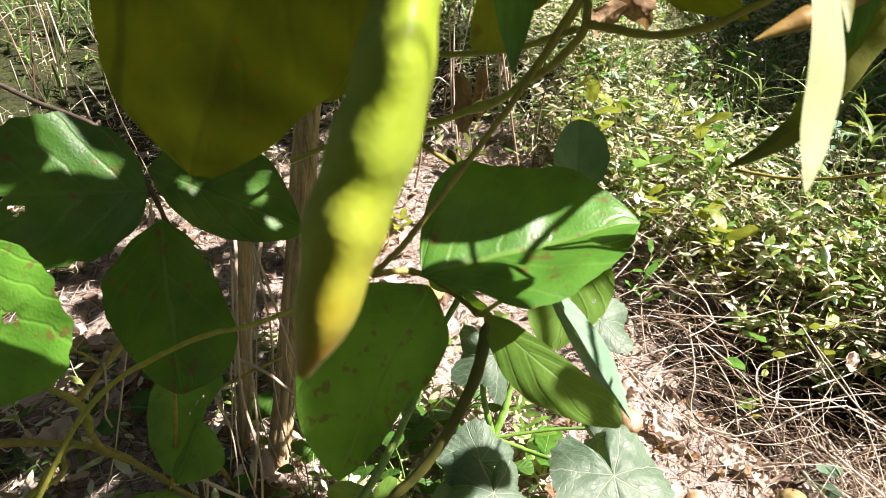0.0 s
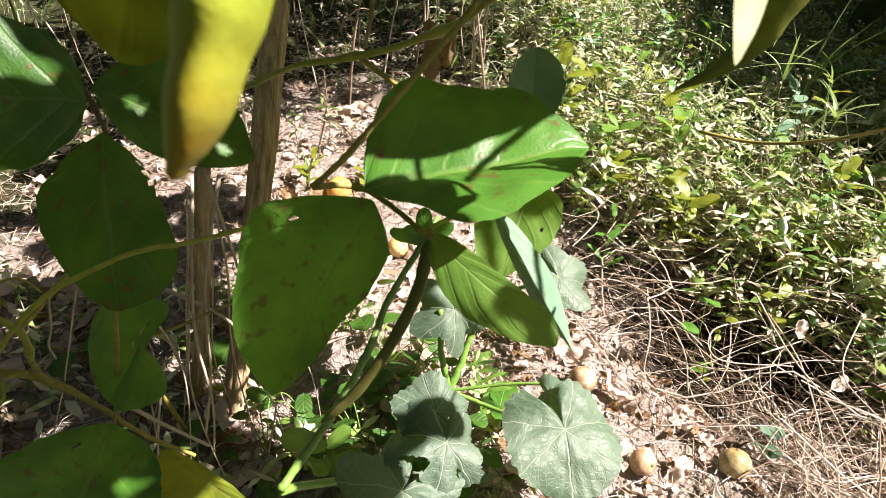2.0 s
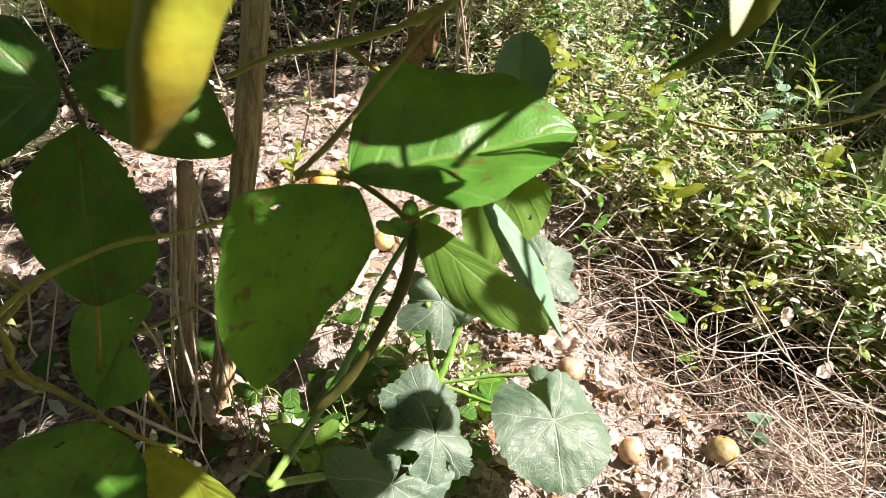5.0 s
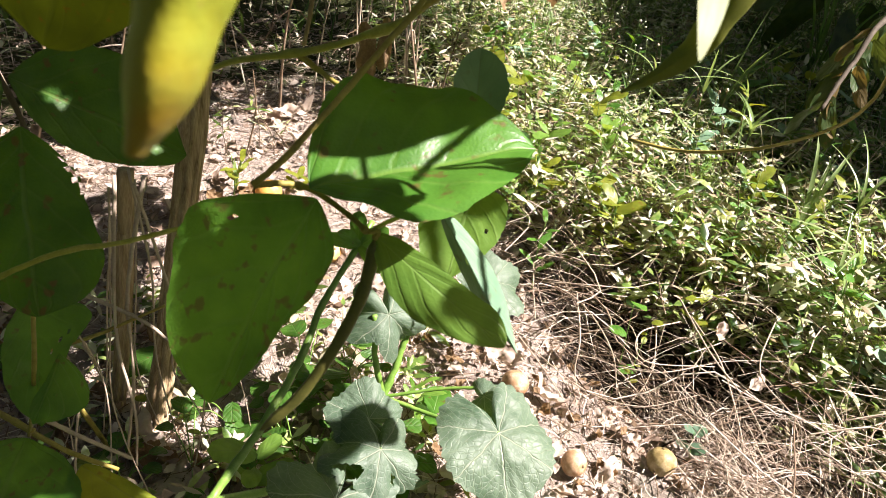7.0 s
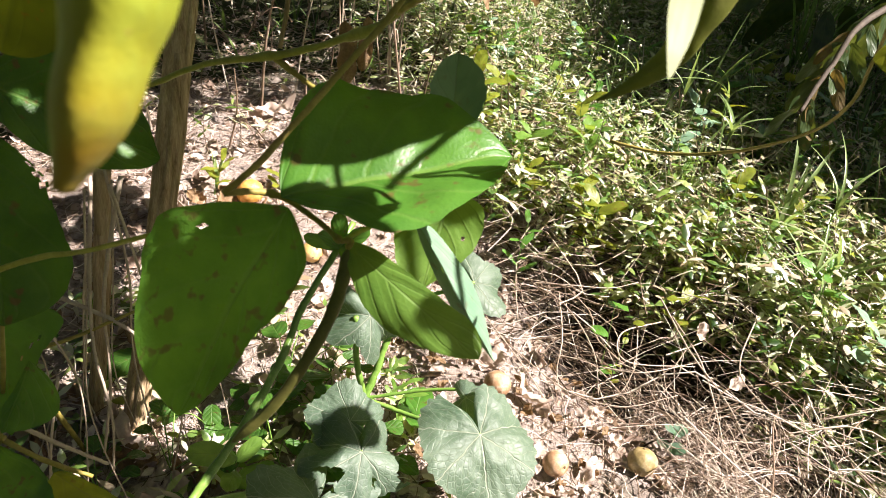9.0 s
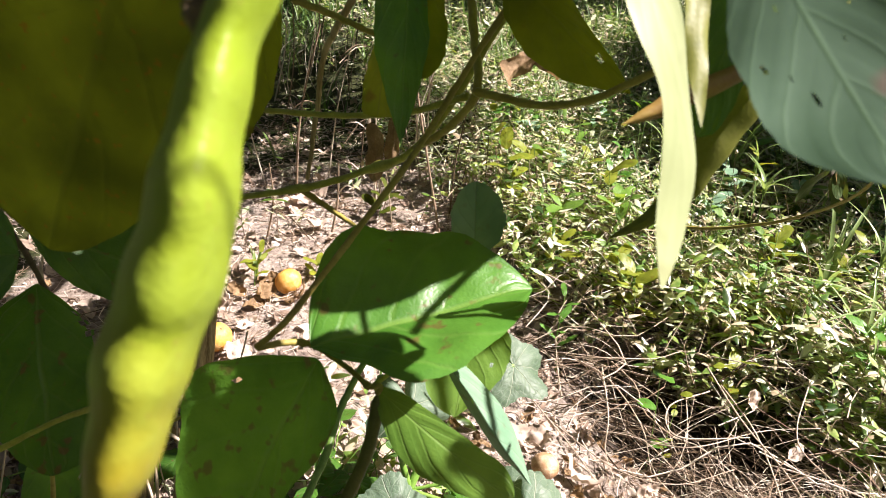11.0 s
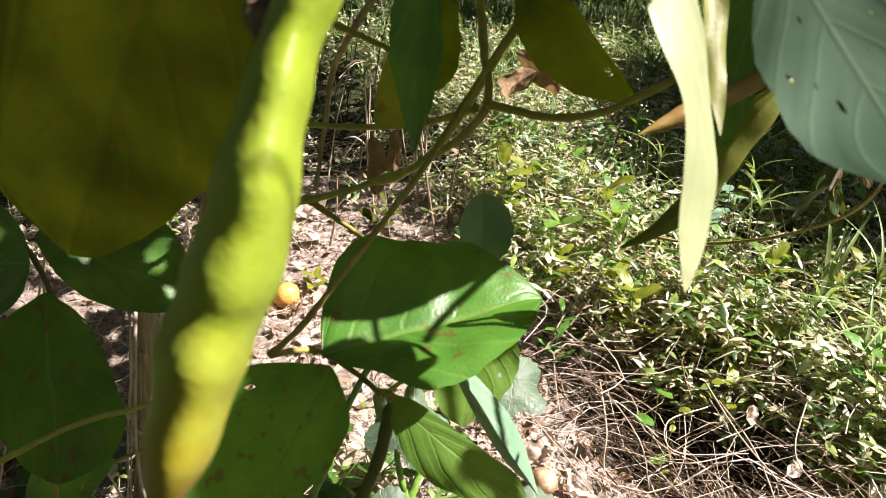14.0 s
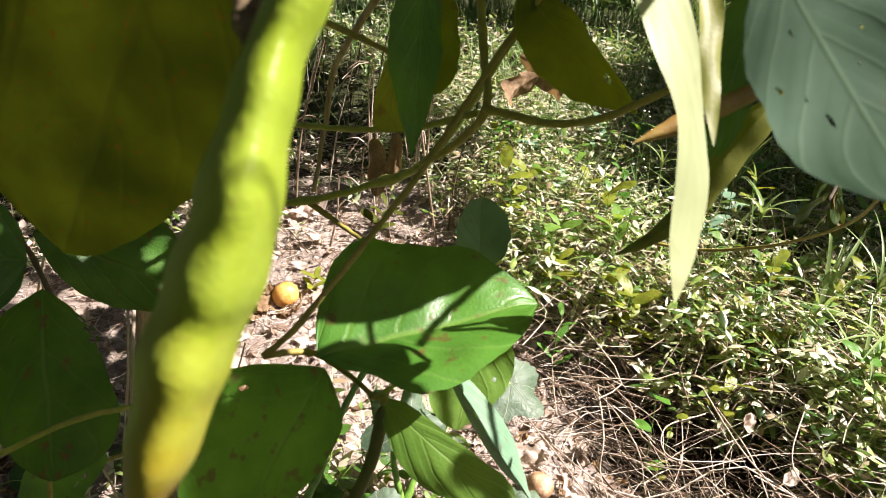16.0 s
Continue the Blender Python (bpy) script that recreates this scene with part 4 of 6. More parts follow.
def over(spot, height):
    """The place at that height from which a leaf shades the spot."""
    spot = Vector(spot)
    return spot + SUN_DIR * ((height - spot.z) / SUN_DIR.z)


def shade_exact(spot, height, size, holes=()):
    """One leaf that faces the sun over the spot."""
    c = over(spot, height)
    d = SUN_DIR.cross(Vector((0, 1, 0.1))).normalized()
    s = SUN_DIR.cross(d)
    leaf(c - d * size * 0.5, c + d * size * 0.5, c - d * size * 0.1 - s * size * 0.45, c - d * size * 0.1 + s * size * 0.45, M_LEAF, top, m=0.4, seed=int(size * 9973), wave=0.12, holes=holes, nu=50 if holes else 14, nv=22 if holes else 5)


def cast(base, tip, left, right, far, m=0.45, blunt=0.8, holes=()):
    """An added leaf of the upper growth, so far up the sun's way, whose shadow lies between these spots."""
    a, b, c, d = (Vector(p) + SUN_DIR * far for p in (base, tip, left, right))
    leaf(a, b, c, d, M_LEAF, top, m=m, blunt=blunt, wave=0.05, seed=int(far * 997) + len(holes), holes=holes, nu=80 if holes else 24, nv=40 if holes else 8)


def shade_leaves(count, lo, hi, height, size):
    for k in range(count):
        spot = [rt.uniform(a, b) for a, b in zip(lo, hi)]
        loose_leaf(over(spot, height + rt.uniform(0, 0.12)), rt.uniform(*size), top, M_LEAF, rt)


cast((0.0193, 0.2903, 0.8534), (0.1065, 0.3199, 0.8693), (0.0469, 0.3694, 0.8766), (0.063, 0.2922, 0.858), 0.24, blunt=1.0)
cast((0.0169, 0.2674, 0.8471), (0.054, 0.2638, 0.8497), (0.0385, 0.2797, 0.8524), (0.0395, 0.2464, 0.8438), 0.25, m=0.55)
# added stem that lays a strip of shadow across the sunlit leaf
stem("stem", [Vector(p) + SUN_DIR * 0.25 for p in ((0.130, 0.345, 0.878), (0.1135, 0.3263, 0.8716), (0.0881, 0.3041, 0.8634), (0.072, 0.2868, 0.8574), (0.06, 0.272, 0.852))], 0.0019, 0.0016, M_STEM_BROWN, top, seed=73)
cast((0.0363, 0.2684, 0.8598), (-0.02, 0.2329, 0.7569), (0.046, 0.2409, 0.8303), (-0.0501, 0.2808, 0.7956), 0.34, m=0.5, blunt=0.6)
cast((0.0738, 0.241, 0.8243), (0.1059, 0.2196, 0.8153), (0.0911, 0.2381, 0.8286), (0.0842, 0.2253, 0.812), 0.28, m=0.5)
cast((-0.1836, 0.3813, 0.8811), (-0.1194, 0.3667, 0.8371), (-0.1451, 0.3884, 0.8726), (-0.1542, 0.3756, 0.862), 0.33, m=0.5)
cast((-0.1182, 0.3681, 0.8381), (-0.2074, 0.3273, 0.8304), (-0.1676, 0.3584, 0.8484), (-0.1611, 0.3294, 0.8129), 0.34, m=0.5)
cast((-0.2068, 0.3686, 0.8767), (-0.1738, 0.3571, 0.8496), (-0.1822, 0.3717, 0.8696), (-0.199, 0.3503, 0.8527), 0.35, m=0.5)
cast((-0.1874, 0.4662, 0.8137), (-0.0379, 0.4487, 0.7584), (-0.1016, 0.4918, 0.8227), (-0.1261, 0.4309, 0.759), 0.42, m=0.55, holes=((0.577, -0.235, 0.006), (0.60, -0.13, 0.005), (0.70, 0.16, 0.005), (0.306, 0.07, 0.0055), (0.34, 0.09, 0.004)))
leaf((0.2732, 0.3273, 1.0604), (0.1304, 0.3322, 1.1779), (0.2037, 0.3899, 1.1254), (0.195, 0.2526, 1.1147), M_LEAF, top, m=0.5, wave=0.05, seed=77, nu=24, nv=8)
cast((-0.1306, 0.3868, 0.8247), (-0.0943, 0.2891, 0.7442), (-0.0633, 0.3325, 0.7831), (-0.1656, 0.3408, 0.7833), 0.40, m=0.5, blunt=0.5)
shade_exact((-0.150, 0.387, 0.634), 1.14, 0.11)
shade_exact((-0.164, 0.402, 0.516), 1.16, 0.11, ((0.45, 0.3, 0.008),))
shade_exact((-0.218, 0.337, 0.649), 1.13, 0.09)
shade_exact((0.105, 0.745, 0.19), 1.12, 0.085)
shade_leaves(10, (-0.25, 0.40, 0.50), (-0.03, 0.62, 0.66), 1.10, (0.08, 0.11))
shade_leaves(125, (-0.80, 0.60, 0.0), (-0.33, 1.30, 0.1), 1.10, (0.09, 0.14))
shade_leaves(22, (-0.80, 1.2, 0.0), (-0.30, 1.6, 0.1), 1.12, (0.09, 0.13))
shade_leaves(22, (-0.33, 0.60, 0.0), (-0.08, 0.85, 0.1), 1.10, (0.08, 0.12))
shade_leaves(2, (-0.42, 0.85, 0.15), (-0.17, 1.0, 0.6), 1.12, (0.08, 0.12))
shade_leaves(16, (-0.45, 0.82, 0.0), (-0.14, 1.2, 0.15), 1.10, (0.08, 0.12))
shade_leaves(40, (-1.3, 1.1, 0.0), (-0.38, 2.6, 0.1), 1.15, (0.10, 0.15))
stem("stem", [(0.4, 1.3, 1.0), (0.42, 1.25, 1.15), (0.3, 0.9, 1.22), (0.1, 0.5, 1.16), (0.117, 0.348, 0.989)], 0.003, 0.002, M_STEM_BROWN, top, seed=71, n=60)
stem("stem", [(0.4, 1.3, 1.0), (0.6, 1.5, 1.2), (0.7, 1.0, 1.28), (0.5, 0.8, 1.2)], 0.003, 0.002, M_STEM_BROWN, top, seed=72, n=40)

# ---- low creeping plant under the vine ----


def creeper(x, y, count, size, seed, label):
    rnd = random.Random(seed)
    th = tagged(empty("creeping_plant", (x, y, ground_z(x, y))), label, "low plant", group="low plants under the vine")
    for k in range(count):
        a, r = rnd.uniform(0, 6.28), rnd.uniform(0.01, 0.10)
        foot = Vector((x, y, ground_z(x, y)))
        c = Vector((x + r * math.cos(a), y + r * math.sin(a), foot.z + rnd.uniform(0.03, 0.11)))
        stem("stalk", [foot, foot.lerp(c, 0.6) + Vector((0, 0, 0.015)), c], 0.0014, 0.0009, M_STALK, th, seed=seed + k, sides=5)
        L = size * rnd.uniform(0.7, 1.25)
        dd = Vector((math.cos(a), math.sin(a), rnd.uniform(-0.5, 0.1))).normalized()
        sd = dd.cross(Vector((rnd.uniform(-0.3, 0.3), rnd.uniform(-0.3, 0.3), 1))).normalized()
        leaf(c, c + dd * L, c + dd * L * 0.4 - sd * L * 0.42, c + dd * L * 0.4 + sd * L * 0.42, M_LEAF_SHADED, th, m=0.45, blunt=0.5, seed=seed * 7 + k, nu=14, nv=5, bend=0.05)


rc = random.Random(77)
for k in range(20):
    creeper(rc.uniform(-0.55, 0.12), rc.uniform(0.72, 1.08), rc.randint(3, 6), rc.uniform(0.032, 0.056), 500 + k * 13, "low plant with rounded dark green leaves in the shade")

# ---- stakes ----


def stake(name_label, bottom, top_pt, r, seed):
    """A weathered pole whose outside has split into long strips."""
    rnd = random.Random(seed)
    th = tagged(empty("wooden_stake", Vector(bottom)), name_label, "stake")
    ps = spline([bottom, Vector(bottom).lerp(Vector(top_pt), 0.5) + Vector((0.006, 0, 0)), top_pt], 40)
    v, f = tube_geo(ps, [r * 0.93 * (1 + 0.08 * math.sin(i * 0.5 + seed)) for i in range(40)], 14, 0.10, rnd)
    mesh_part("pole", v, f, M_WOOD, th)
    for k in range(9):
        a = k * 0.698 + rnd.uniform(-0.15, 0.15)
        lo, hi = rnd.randint(0, 6), rnd.randint(30, 40)
        rr = r * rnd.uniform(0.22, 0.34)
        strip = [p + Vector((math.cos(a), math.sin(a), 0)) * (r * (0.82 + 0.04 * math.sin(i * 0.8 + k))) for i, p in enumerate(ps)][lo:hi]
        v, f = tube_geo(strip, [rr * (1 + 0.15 * math.sin(i * 0.7 + k)) for i in range(len(strip))], 7, 0.2, rnd)
        mesh_part("split_strip", v, f, M_WOOD, th)
    return th


stake("weathered grey-brown wooden stake driven into the soil", (-0.262, 0.885, -0.03), (-0.145, 1.078, 0.826), 0.0185, 1)
stake("shorter split wooden stake beside the taller one", (-0.335, 0.93, -0.03), (-0.274, 0.974, 0.462), 0.012, 2)


def dry_stem(pts, r, label, name="dry_vine", seed=1, material=None):
    ps = spline(pts, 30)
    rnd = random.Random(seed)
    ps = [p + Vector((rnd.uniform(-1, 1), rnd.uniform(-1, 1), rnd.uniform(-1, 1))) * r * 0.15 for p in ps]
    v, f = tube_geo(ps, [r * (1 - 0.4 * i / 29) for i in range(30)], 7, 0.1, rnd)
    return tagged(mesh_part(name, v, f, material or M_STRAW), label, "dry stem")


dry_stem([(-0.193, 0.793, 0.557), (-0.207, 0.761, 0.477), (-0.215, 0.736, 0.406), (-0.213, 0.714, 0.306), (-0.226, 0.688, 0.199)], 0.003, "pale twisted dry vine hanging beside the stake", seed=81)
dry_stem([(-0.227, 0.793, 0.555), (-0.227, 0.719, 0.381), (-0.209, 0.688, 0.269), (-0.213, 0.674, 0.181)], 0.0025, "thin pale dry vine beside the stake", seed=82)
dry_stem([(-0.313, 0.703, 0.353), (-0.249, 0.715, 0.374), (-0.170, 0.735, 0.408)], 0.003, "dry reddish twig across the stake", seed=83, material=M_STEM_BROWN)
dry_stem([(-0.272, 0.745, 0.415), (-0.198, 0.725, 0.392), (-0.154, 0.705, 0.367)], 0.003, "dry twig across the stake", seed=84)
rdv = random.Random(29)
for k in range(14):
    x, y, z = rdv.uniform(-0.36, -0.10), rdv.uniform(0.66, 0.9), rdv.uniform(0.28, 0.62)
    pts = [Vector((x, y, z))]
    for q in range(3):
        pts.append(pts[-1] + Vector((rdv.uniform(-0.05, 0.05), rdv.uniform(-0.03, 0.03), -z / 3.2)))
    pts[-1].z = ground_z(pts[-1].x, pts[-1].y) + 0.004
    tagged(dry_stem(pts, rdv.uniform(0.0011, 0.002), "thin pale dry vine trailing to the soil round the stakes", seed=2400 + k), group="trailing dry vines")
dry_stem([(0.049, 0.428, 0.972), (0.031, 0.438, 0.941), (0.022, 0.450, 0.919), (0.017, 0.455, 0.884), (0.011, 0.448, 0.847)], 0.0022, "tan dry stalk hanging behind the vine", seed=85, material=M_WOOD)
dry_stem([(0.009, 0.426, 0.956), (0.032, 0.419, 0.949), (0.058, 0.411, 0.940)], 0.0022, "brown dry twig behind the vine", seed=86, material=M_STEM_BROWN)
dry_stem([(0.419, 0.872, 0.616), (0.481, 0.828, 0.625), (0.529, 0.760, 0.666), (0.542, 0.677, 0.728), (0.523, 0.611, 0.787), (0.498, 0.578, 0.841), (0.472, 0.549, 0.880)], 0.0024, "thin brown runner arching over the weeds", seed=87, material=M_STEM_BROWN)

# ---- gourd plant ----
gourd = tagged(empty("gourd_plant", (0.117, 0.842, 0.152)), "young gourd plant with veined grey-green leaves and thick pale stalks", "gourd plant")


def gourd_leaf(center, tipdir, normal, size, seed, label="", lobes=5, depth=0.13, droop=0.25, holes=()):
    rnd = random.Random(seed)
    c, n = Vector(center), Vector(normal).normalized()
    a = Vector(tipdir)
    a = (a - n * a.dot(n)).normalized()
    b = n.cross(a)
    NT, NR = 112, 16
    verts, uvs, faces = [], [], []
    ph = rnd.uniform(0, 6)
    for i in range(NT):
        th = -math.pi + 2 * math.pi * i / (NT - 1)
        x = abs(th) / math.pi
        r = 0.94 + depth * math.cos(th * lobes) + 0.06 * math.cos(th) - 0.9 * max(0, x - 0.87) / 0.13 * 0.75
        r += 0.03 * abs(math.sin(th * 17 + ph)) + 0.02 * math.sin(th * 29) + 0.05 * noise.noise(Vector((math.cos(th) * 2, math.sin(th) * 2, ph)))
        for j in range(NR + 1):
            q = j / NR
            rr = r * q * size
            z = -droop * q * q * (0.6 + 0.4 * math.cos(th * 3 + ph)) + 0.02 * q * math.sin(th * 7) + 0.12 * q * (1 - q)
            p = c + a * math.cos(th) * rr + b * math.sin(th) * rr + n * (z * size)
            p = p + n * (size * (0.10 * q * noise.noise(p * 22) + 0.03 * noise.noise(p * 70)))
            verts.append(p)
            uvs.append(((th / (2 * math.pi)) + 0.5, q))
    for i in range(NT - 1):
        for j in range(NR):
            k = i * (NR + 1) + j
            if any(math.hypot((uvs[k][0] - hu) * 6 * uvs[k][1], uvs[k][1] - hv) < hr for hu, hv, hr in holes):
                continue
            faces.append((k, k + 1, k + NR + 2, k + NR + 1))
    return mesh_part("leaf", verts, faces, M_GOURD, gourd, label, uvs)


gourd_leaf((0.285, 0.718, 0.203), (0.25, -0.8, 0), (0.15, -0.35, 0.92), 0.096, 1, "large sunlit gourd leaf with white veins", depth=0.02, droop=0.3)
gourd_leaf((0.112, 0.703, 0.182), (0.1, -0.9, 0), (0.25, -0.3, 0.9), 0.078, 2, "ragged gourd leaf with eaten holes", depth=0.17, droop=0.55, holes=((0.35, 0.75, 0.2), (0.70, 0.85, 0.2), (0.47, 0.95, 0.16), (0.58, 0.62, 0.07), (0.22, 0.9, 0.15)))
gourd_leaf((0.096, 0.758, 0.185), (-0.8, 0.2, 0), (0.2, -0.5, 0.85), 0.062, 3, "small dark gourd leaf", depth=0.1, droop=0.4)
gourd_leaf((0.052, 0.638, 0.157), (-0.5, -0.8, 0), (0.2, -0.3, 0.9), 0.085, 4, "gourd leaf near the soil", depth=0.2)
gourd_leaf((0.285, 0.917, 0.333), (0.7, -0.6, 0), (0.3, -0.45, 0.85), 0.060, 5, "sunlit gourd leaf beside the dry heap", depth=0.16)
gourd_leaf((0.122, 0.889, 0.279), (0.3, -0.8, -0.2), (0.3, -0.6, 0.7), 0.062, 6, "drooping gourd leaf on an upright stalk", depth=0.2, droop=0.6)
gourd_leaf((0.277, 0.799, 0.194), (0.7, -0.5, 0), (-0.5, -0.1, 0.8), 0.045, 7, "folded grey-green gourd leaf", depth=0.1, droop=0.7)
gb = (0.123, 0.853, 0.134)
stem("stalk", [gb, (0.106, 0.866, 0.203), (0.099, 0.884, 0.282)], 0.0055, 0.0045, M_STALK, gourd, "dark green upright stalk", seed=91)
stem("stalk", [gb, (0.142, 0.879, 0.179), (0.159, 0.908, 0.228), (0.183, 0.924, 0.276), (0.285, 0.917, 0.333)], 0.007, 0.003, M_STALK, gourd, "pale hairy stalk", seed=92)
stem("stalk", [gb, (0.207, 0.804, 0.142), (0.285, 0.718, 0.203)], 0.004, 0.003, M_STALK, gourd, seed=93)
stem("stalk", [gb, (0.116, 0.776, 0.146), (0.112, 0.703, 0.182)], 0.004, 0.003, M_STALK, gourd, seed=94)
stem("stalk", [gb, (0.226, 0.841, 0.168), (0.303, 0.818, 0.193)], 0.003, 0.0025, M_STALK, gourd, seed=95)
stem("stalk", [(-0.092, 0.543, 0.281), (-0.072, 0.575, 0.298), (-0.035, 0.635, 0.326), (-0.000, 0.703, 0.364), (0.020, 0.766, 0.392), (0.057, 0.825, 0.435), (0.083, 0.873, 0.460)], 0.0058, 0.0042, M_STALK, gourd, "long glossy green stalk slanting upward", seed=96, n=60)
stem("stalk", [gb, (0.0, 0.75, 0.06), (-0.092, 0.543, 0.281)], 0.006, 0.0058, M_STALK, gourd, seed=97)
# furled young leaves at the tip of the long stalk
for k, (a, up) in enumerate(((0.3, 0.5), (1.6, 0.9), (2.9, 0.2), (4.1, 0.7), (5.3, -0.2))):
    tipc = Vector((0.064, 0.830, 0.445))
    dd = Vector((math.cos(a) * 0.7, math.sin(a) * 0.4, up)).normalized()
    sd = dd.cross(Vector((0.2, 1, 0.1))).normalized()
    leaf(tipc, tipc + dd * 0.05, tipc + dd * 0.02 - sd * 0.012, tipc + dd * 0.02 + sd * 0.012, M_LEAF, gourd, "young_leaf", m=0.5, seed=k + 300, nu=14, nv=5)

# ---- fruit on the ground ----


def fruit(x, y, r, material, label, seed, squash=0.94, dz=0.0):
    rnd = random.Random(seed)
    c = Vector((x, y, ground_z(x, y) + r * squash * 0.92 + dz))
    th = empty("fallen_orange", (x, y, ground_z(x, y)))
    tagged(th, label, "orange", group="fallen fruit")
    tilt = Euler((rnd.uniform(-0.9, 0.9), rnd.uniform(-0.9, 0.9), 0)).to_matrix()
    verts, faces = [], []
    A, B = 28, 18
    for j in range(B + 1):
        ph = math.pi * j / B
        for i in range(A):
            t = 2 * math.pi * i / A
            d = Vector((math.sin(ph) * math.cos(t), math.sin(ph) * math.sin(t), math.cos(ph)))
            dent = 1 - 0.07 * math.exp(-(ph / 0.25) ** 2) - 0.03 * math.exp(-((math.pi - ph) / 0.3) ** 2)
            rr = r * dent * (1 + 0.03 * noise.noise(d * 2.2 + Vector((seed, 0, 0))) + 0.012 * noise.noise(d * 9))
            p = tilt @ Vector((d.x * rr, d.y * rr, d.z * rr * squash))
            verts.append(c + p)
    for j in range(B):
        for i in range(A):
            a, b = j * A + i, j * A + (i + 1) % A
            faces.append((a, a + A, b + A, b))
    mesh_part("peel", verts, faces, material, th)
    top_p = c + tilt @ Vector((0, 0, r * squash * 0.93))
    ax = tilt @ Vector((0, 0, 1))
    v, f = tube_geo([top_p - ax * 0.001, top_p + ax * 0.001, top_p + ax * 0.0022], [0.0035, 0.003, 0.0015], 7)
    mesh_part("stem_scar", v, f, M_SCAR, th)


fruit(0.385, 0.972, 0.0265, M_FRUIT, "pale withered orange lying on straw and soil", 1)
fruit(0.462, 0.800, 0.0235, M_FRUIT, "small pale dried orange on the soil", 2)
fruit(0.622, 0.800, 0.027, M_FRUIT_OLIVE, "olive-brown rotting orange among dead leaves", 3)
fruit(-0.151, 1.674, 0.036, M_ORANGE, "bright orange fruit lying on bare soil", 4)
fruit(-0.29, 1.42, 0.035, M_ORANGE, "red-orange fruit half hidden behind the stake", 5)
fruit(0.02, 1.42, 0.026, M_FRUIT_YELLOW, "yellow-orange fruit in the sun behind the leaf", 6)
fruit(0.17, 1.21, 0.024, M_FRUIT_YELLOW, "small pale orange fruit between gourd stalks", 7)
fruit(0.335, 0.90, 0.020, M_FRUIT, "shrivelled brown fruit on the soil", 8)

# ---- weeds, grass, straw, litter ----


class Heap:
    """Collects many small pieces into one mesh."""

    def __init__(self):
        self.v, self.f = [], []

    def add(self, verts, faces):
        o = len(self.v)
        self.v.extend(verts)
        self.f.extend(tuple(i + o for i in q) for q in faces)

    def make(self, name, material, label, category, kind="stuff", parent=None):
        ob = mesh_part(name, self.v, self.f, material, parent)
        if parent is None:
            tagged(ob, label, category, kind=kind)
        return ob


def blade(hp, p, d, side, length, width, rnd, fold=0.25, droop=0.3, rows=3):
    """A small pointed leaf."""
    d, side = d.normalized(), side.normalized()
    n = side.cross(d)
    vs, fs = [], []
    for i in range(rows + 1):
        u = i / rows
        w = width * (4 * u * (1 - u)) ** 0.7 * (1.15 - 0.5 * u) if 0 < u < 1 else 0.0004
        c = p + d * (length * u) - Vector((0, 0, droop * length * u * u))
        vs += [c - side * w + n * w * fold, c, c + side * w + n * w * fold]
    for i in range(rows):
        for k in (0, 1):
            a = i * 3 + k
            fs.append((a, a + 1, a + 4, a + 3))
    hp.add(vs, fs)


def weed_geo(leaves, stems, dry, base, h, rnd, n=7, leaf_len=0.035, lean=0.5):
    """A little upright weed with paired leaves."""
    base = Vector(base)
    tip = base + Vector((rnd.uniform(-lean, lean) * h, rnd.uniform(-lean, lean) * h, h))
    mid = base.lerp(tip, 0.5) + Vector((rnd.uniform(-0.1, 0.1), rnd.uniform(-0.1, 0.1), 0)) * h
    ps = spline([base, mid, tip], 7)
    v, f = tube_geo(ps, [0.0016 * (1 - 0.6 * i / 6) for i in range(7)], 4, caps=False)
    stems.add(v, f)
    ang = rnd.uniform(0, 6.28)
    for k in range(n):
        u = 0.38 + 0.62 * (k + 1) / n
        q = ps[min(6, int(u * 6))].lerp(ps[min(6, int(u * 6) + 1)], u * 6 - int(u * 6))
        ang += 1.57 + rnd.uniform(-0.4, 0.4)
        for s in (0, math.pi):
            a = ang + s
            d = Vector((math.cos(a), math.sin(a), rnd.uniform(-0.2, 0.9)))
            sd = Vector((-math.sin(a), math.cos(a), rnd.uniform(-0.35, 0.35)))
            L = leaf_len * rnd.uniform(0.55, 1.25) * (1.2 - 0.5 * u)
            blade(leaves if rnd.random() > 0.2 else dry, q, d, sd, L, L * rnd.uniform(0.13, 0.23), rnd, droop=rnd.uniform(0, 0.5))


rw = random.Random(11)
wl, wst, wdry = Heap(), Heap(), Heap()
count = 0
while count < 2700:
    x, y = rw.uniform(-0.4, 3.6), rw.uniform(0.7, 4.8)
    b = bank(x, y)
    if y < 1.05:
        b *= 0.7
    if rw.random() > b * (1.0 if y < 3.2 else 0.7):
        continue
    patch = noise.noise(Vector((x * 5, y * 5, 2.0))) * 0.5 + 0.5
    weed_geo(wl, wst, wdry, (x, y, ground_z(x, y) - 0.01), rw.uniform(0.07, 0.20) * (0.35 + 1.4 * patch) * (1 + 0.2 * max(0, y - 2)), rw, n=rw.randint(4, 7), leaf_len=rw.uniform(0.028, 0.06) * (0.7 + 0.9 * (1 - patch)))
    count += 1
for k in range(450):
    x, y = rw.uniform(0.75, 2.0), rw.uniform(0.65, 1.7)
    if bank(x, y) < (0.3 if y > 1.1 else 0.45):
        continue
    weed_geo(wl, wst, wdry, (x, y, ground_z(x, y) - 0.01), rw.uniform(0.06, 0.15) * (1 if y > 1.1 else 0.7), rw, n=rw.randint(4, 7), leaf_len=rw.uniform(0.035, 0.07))
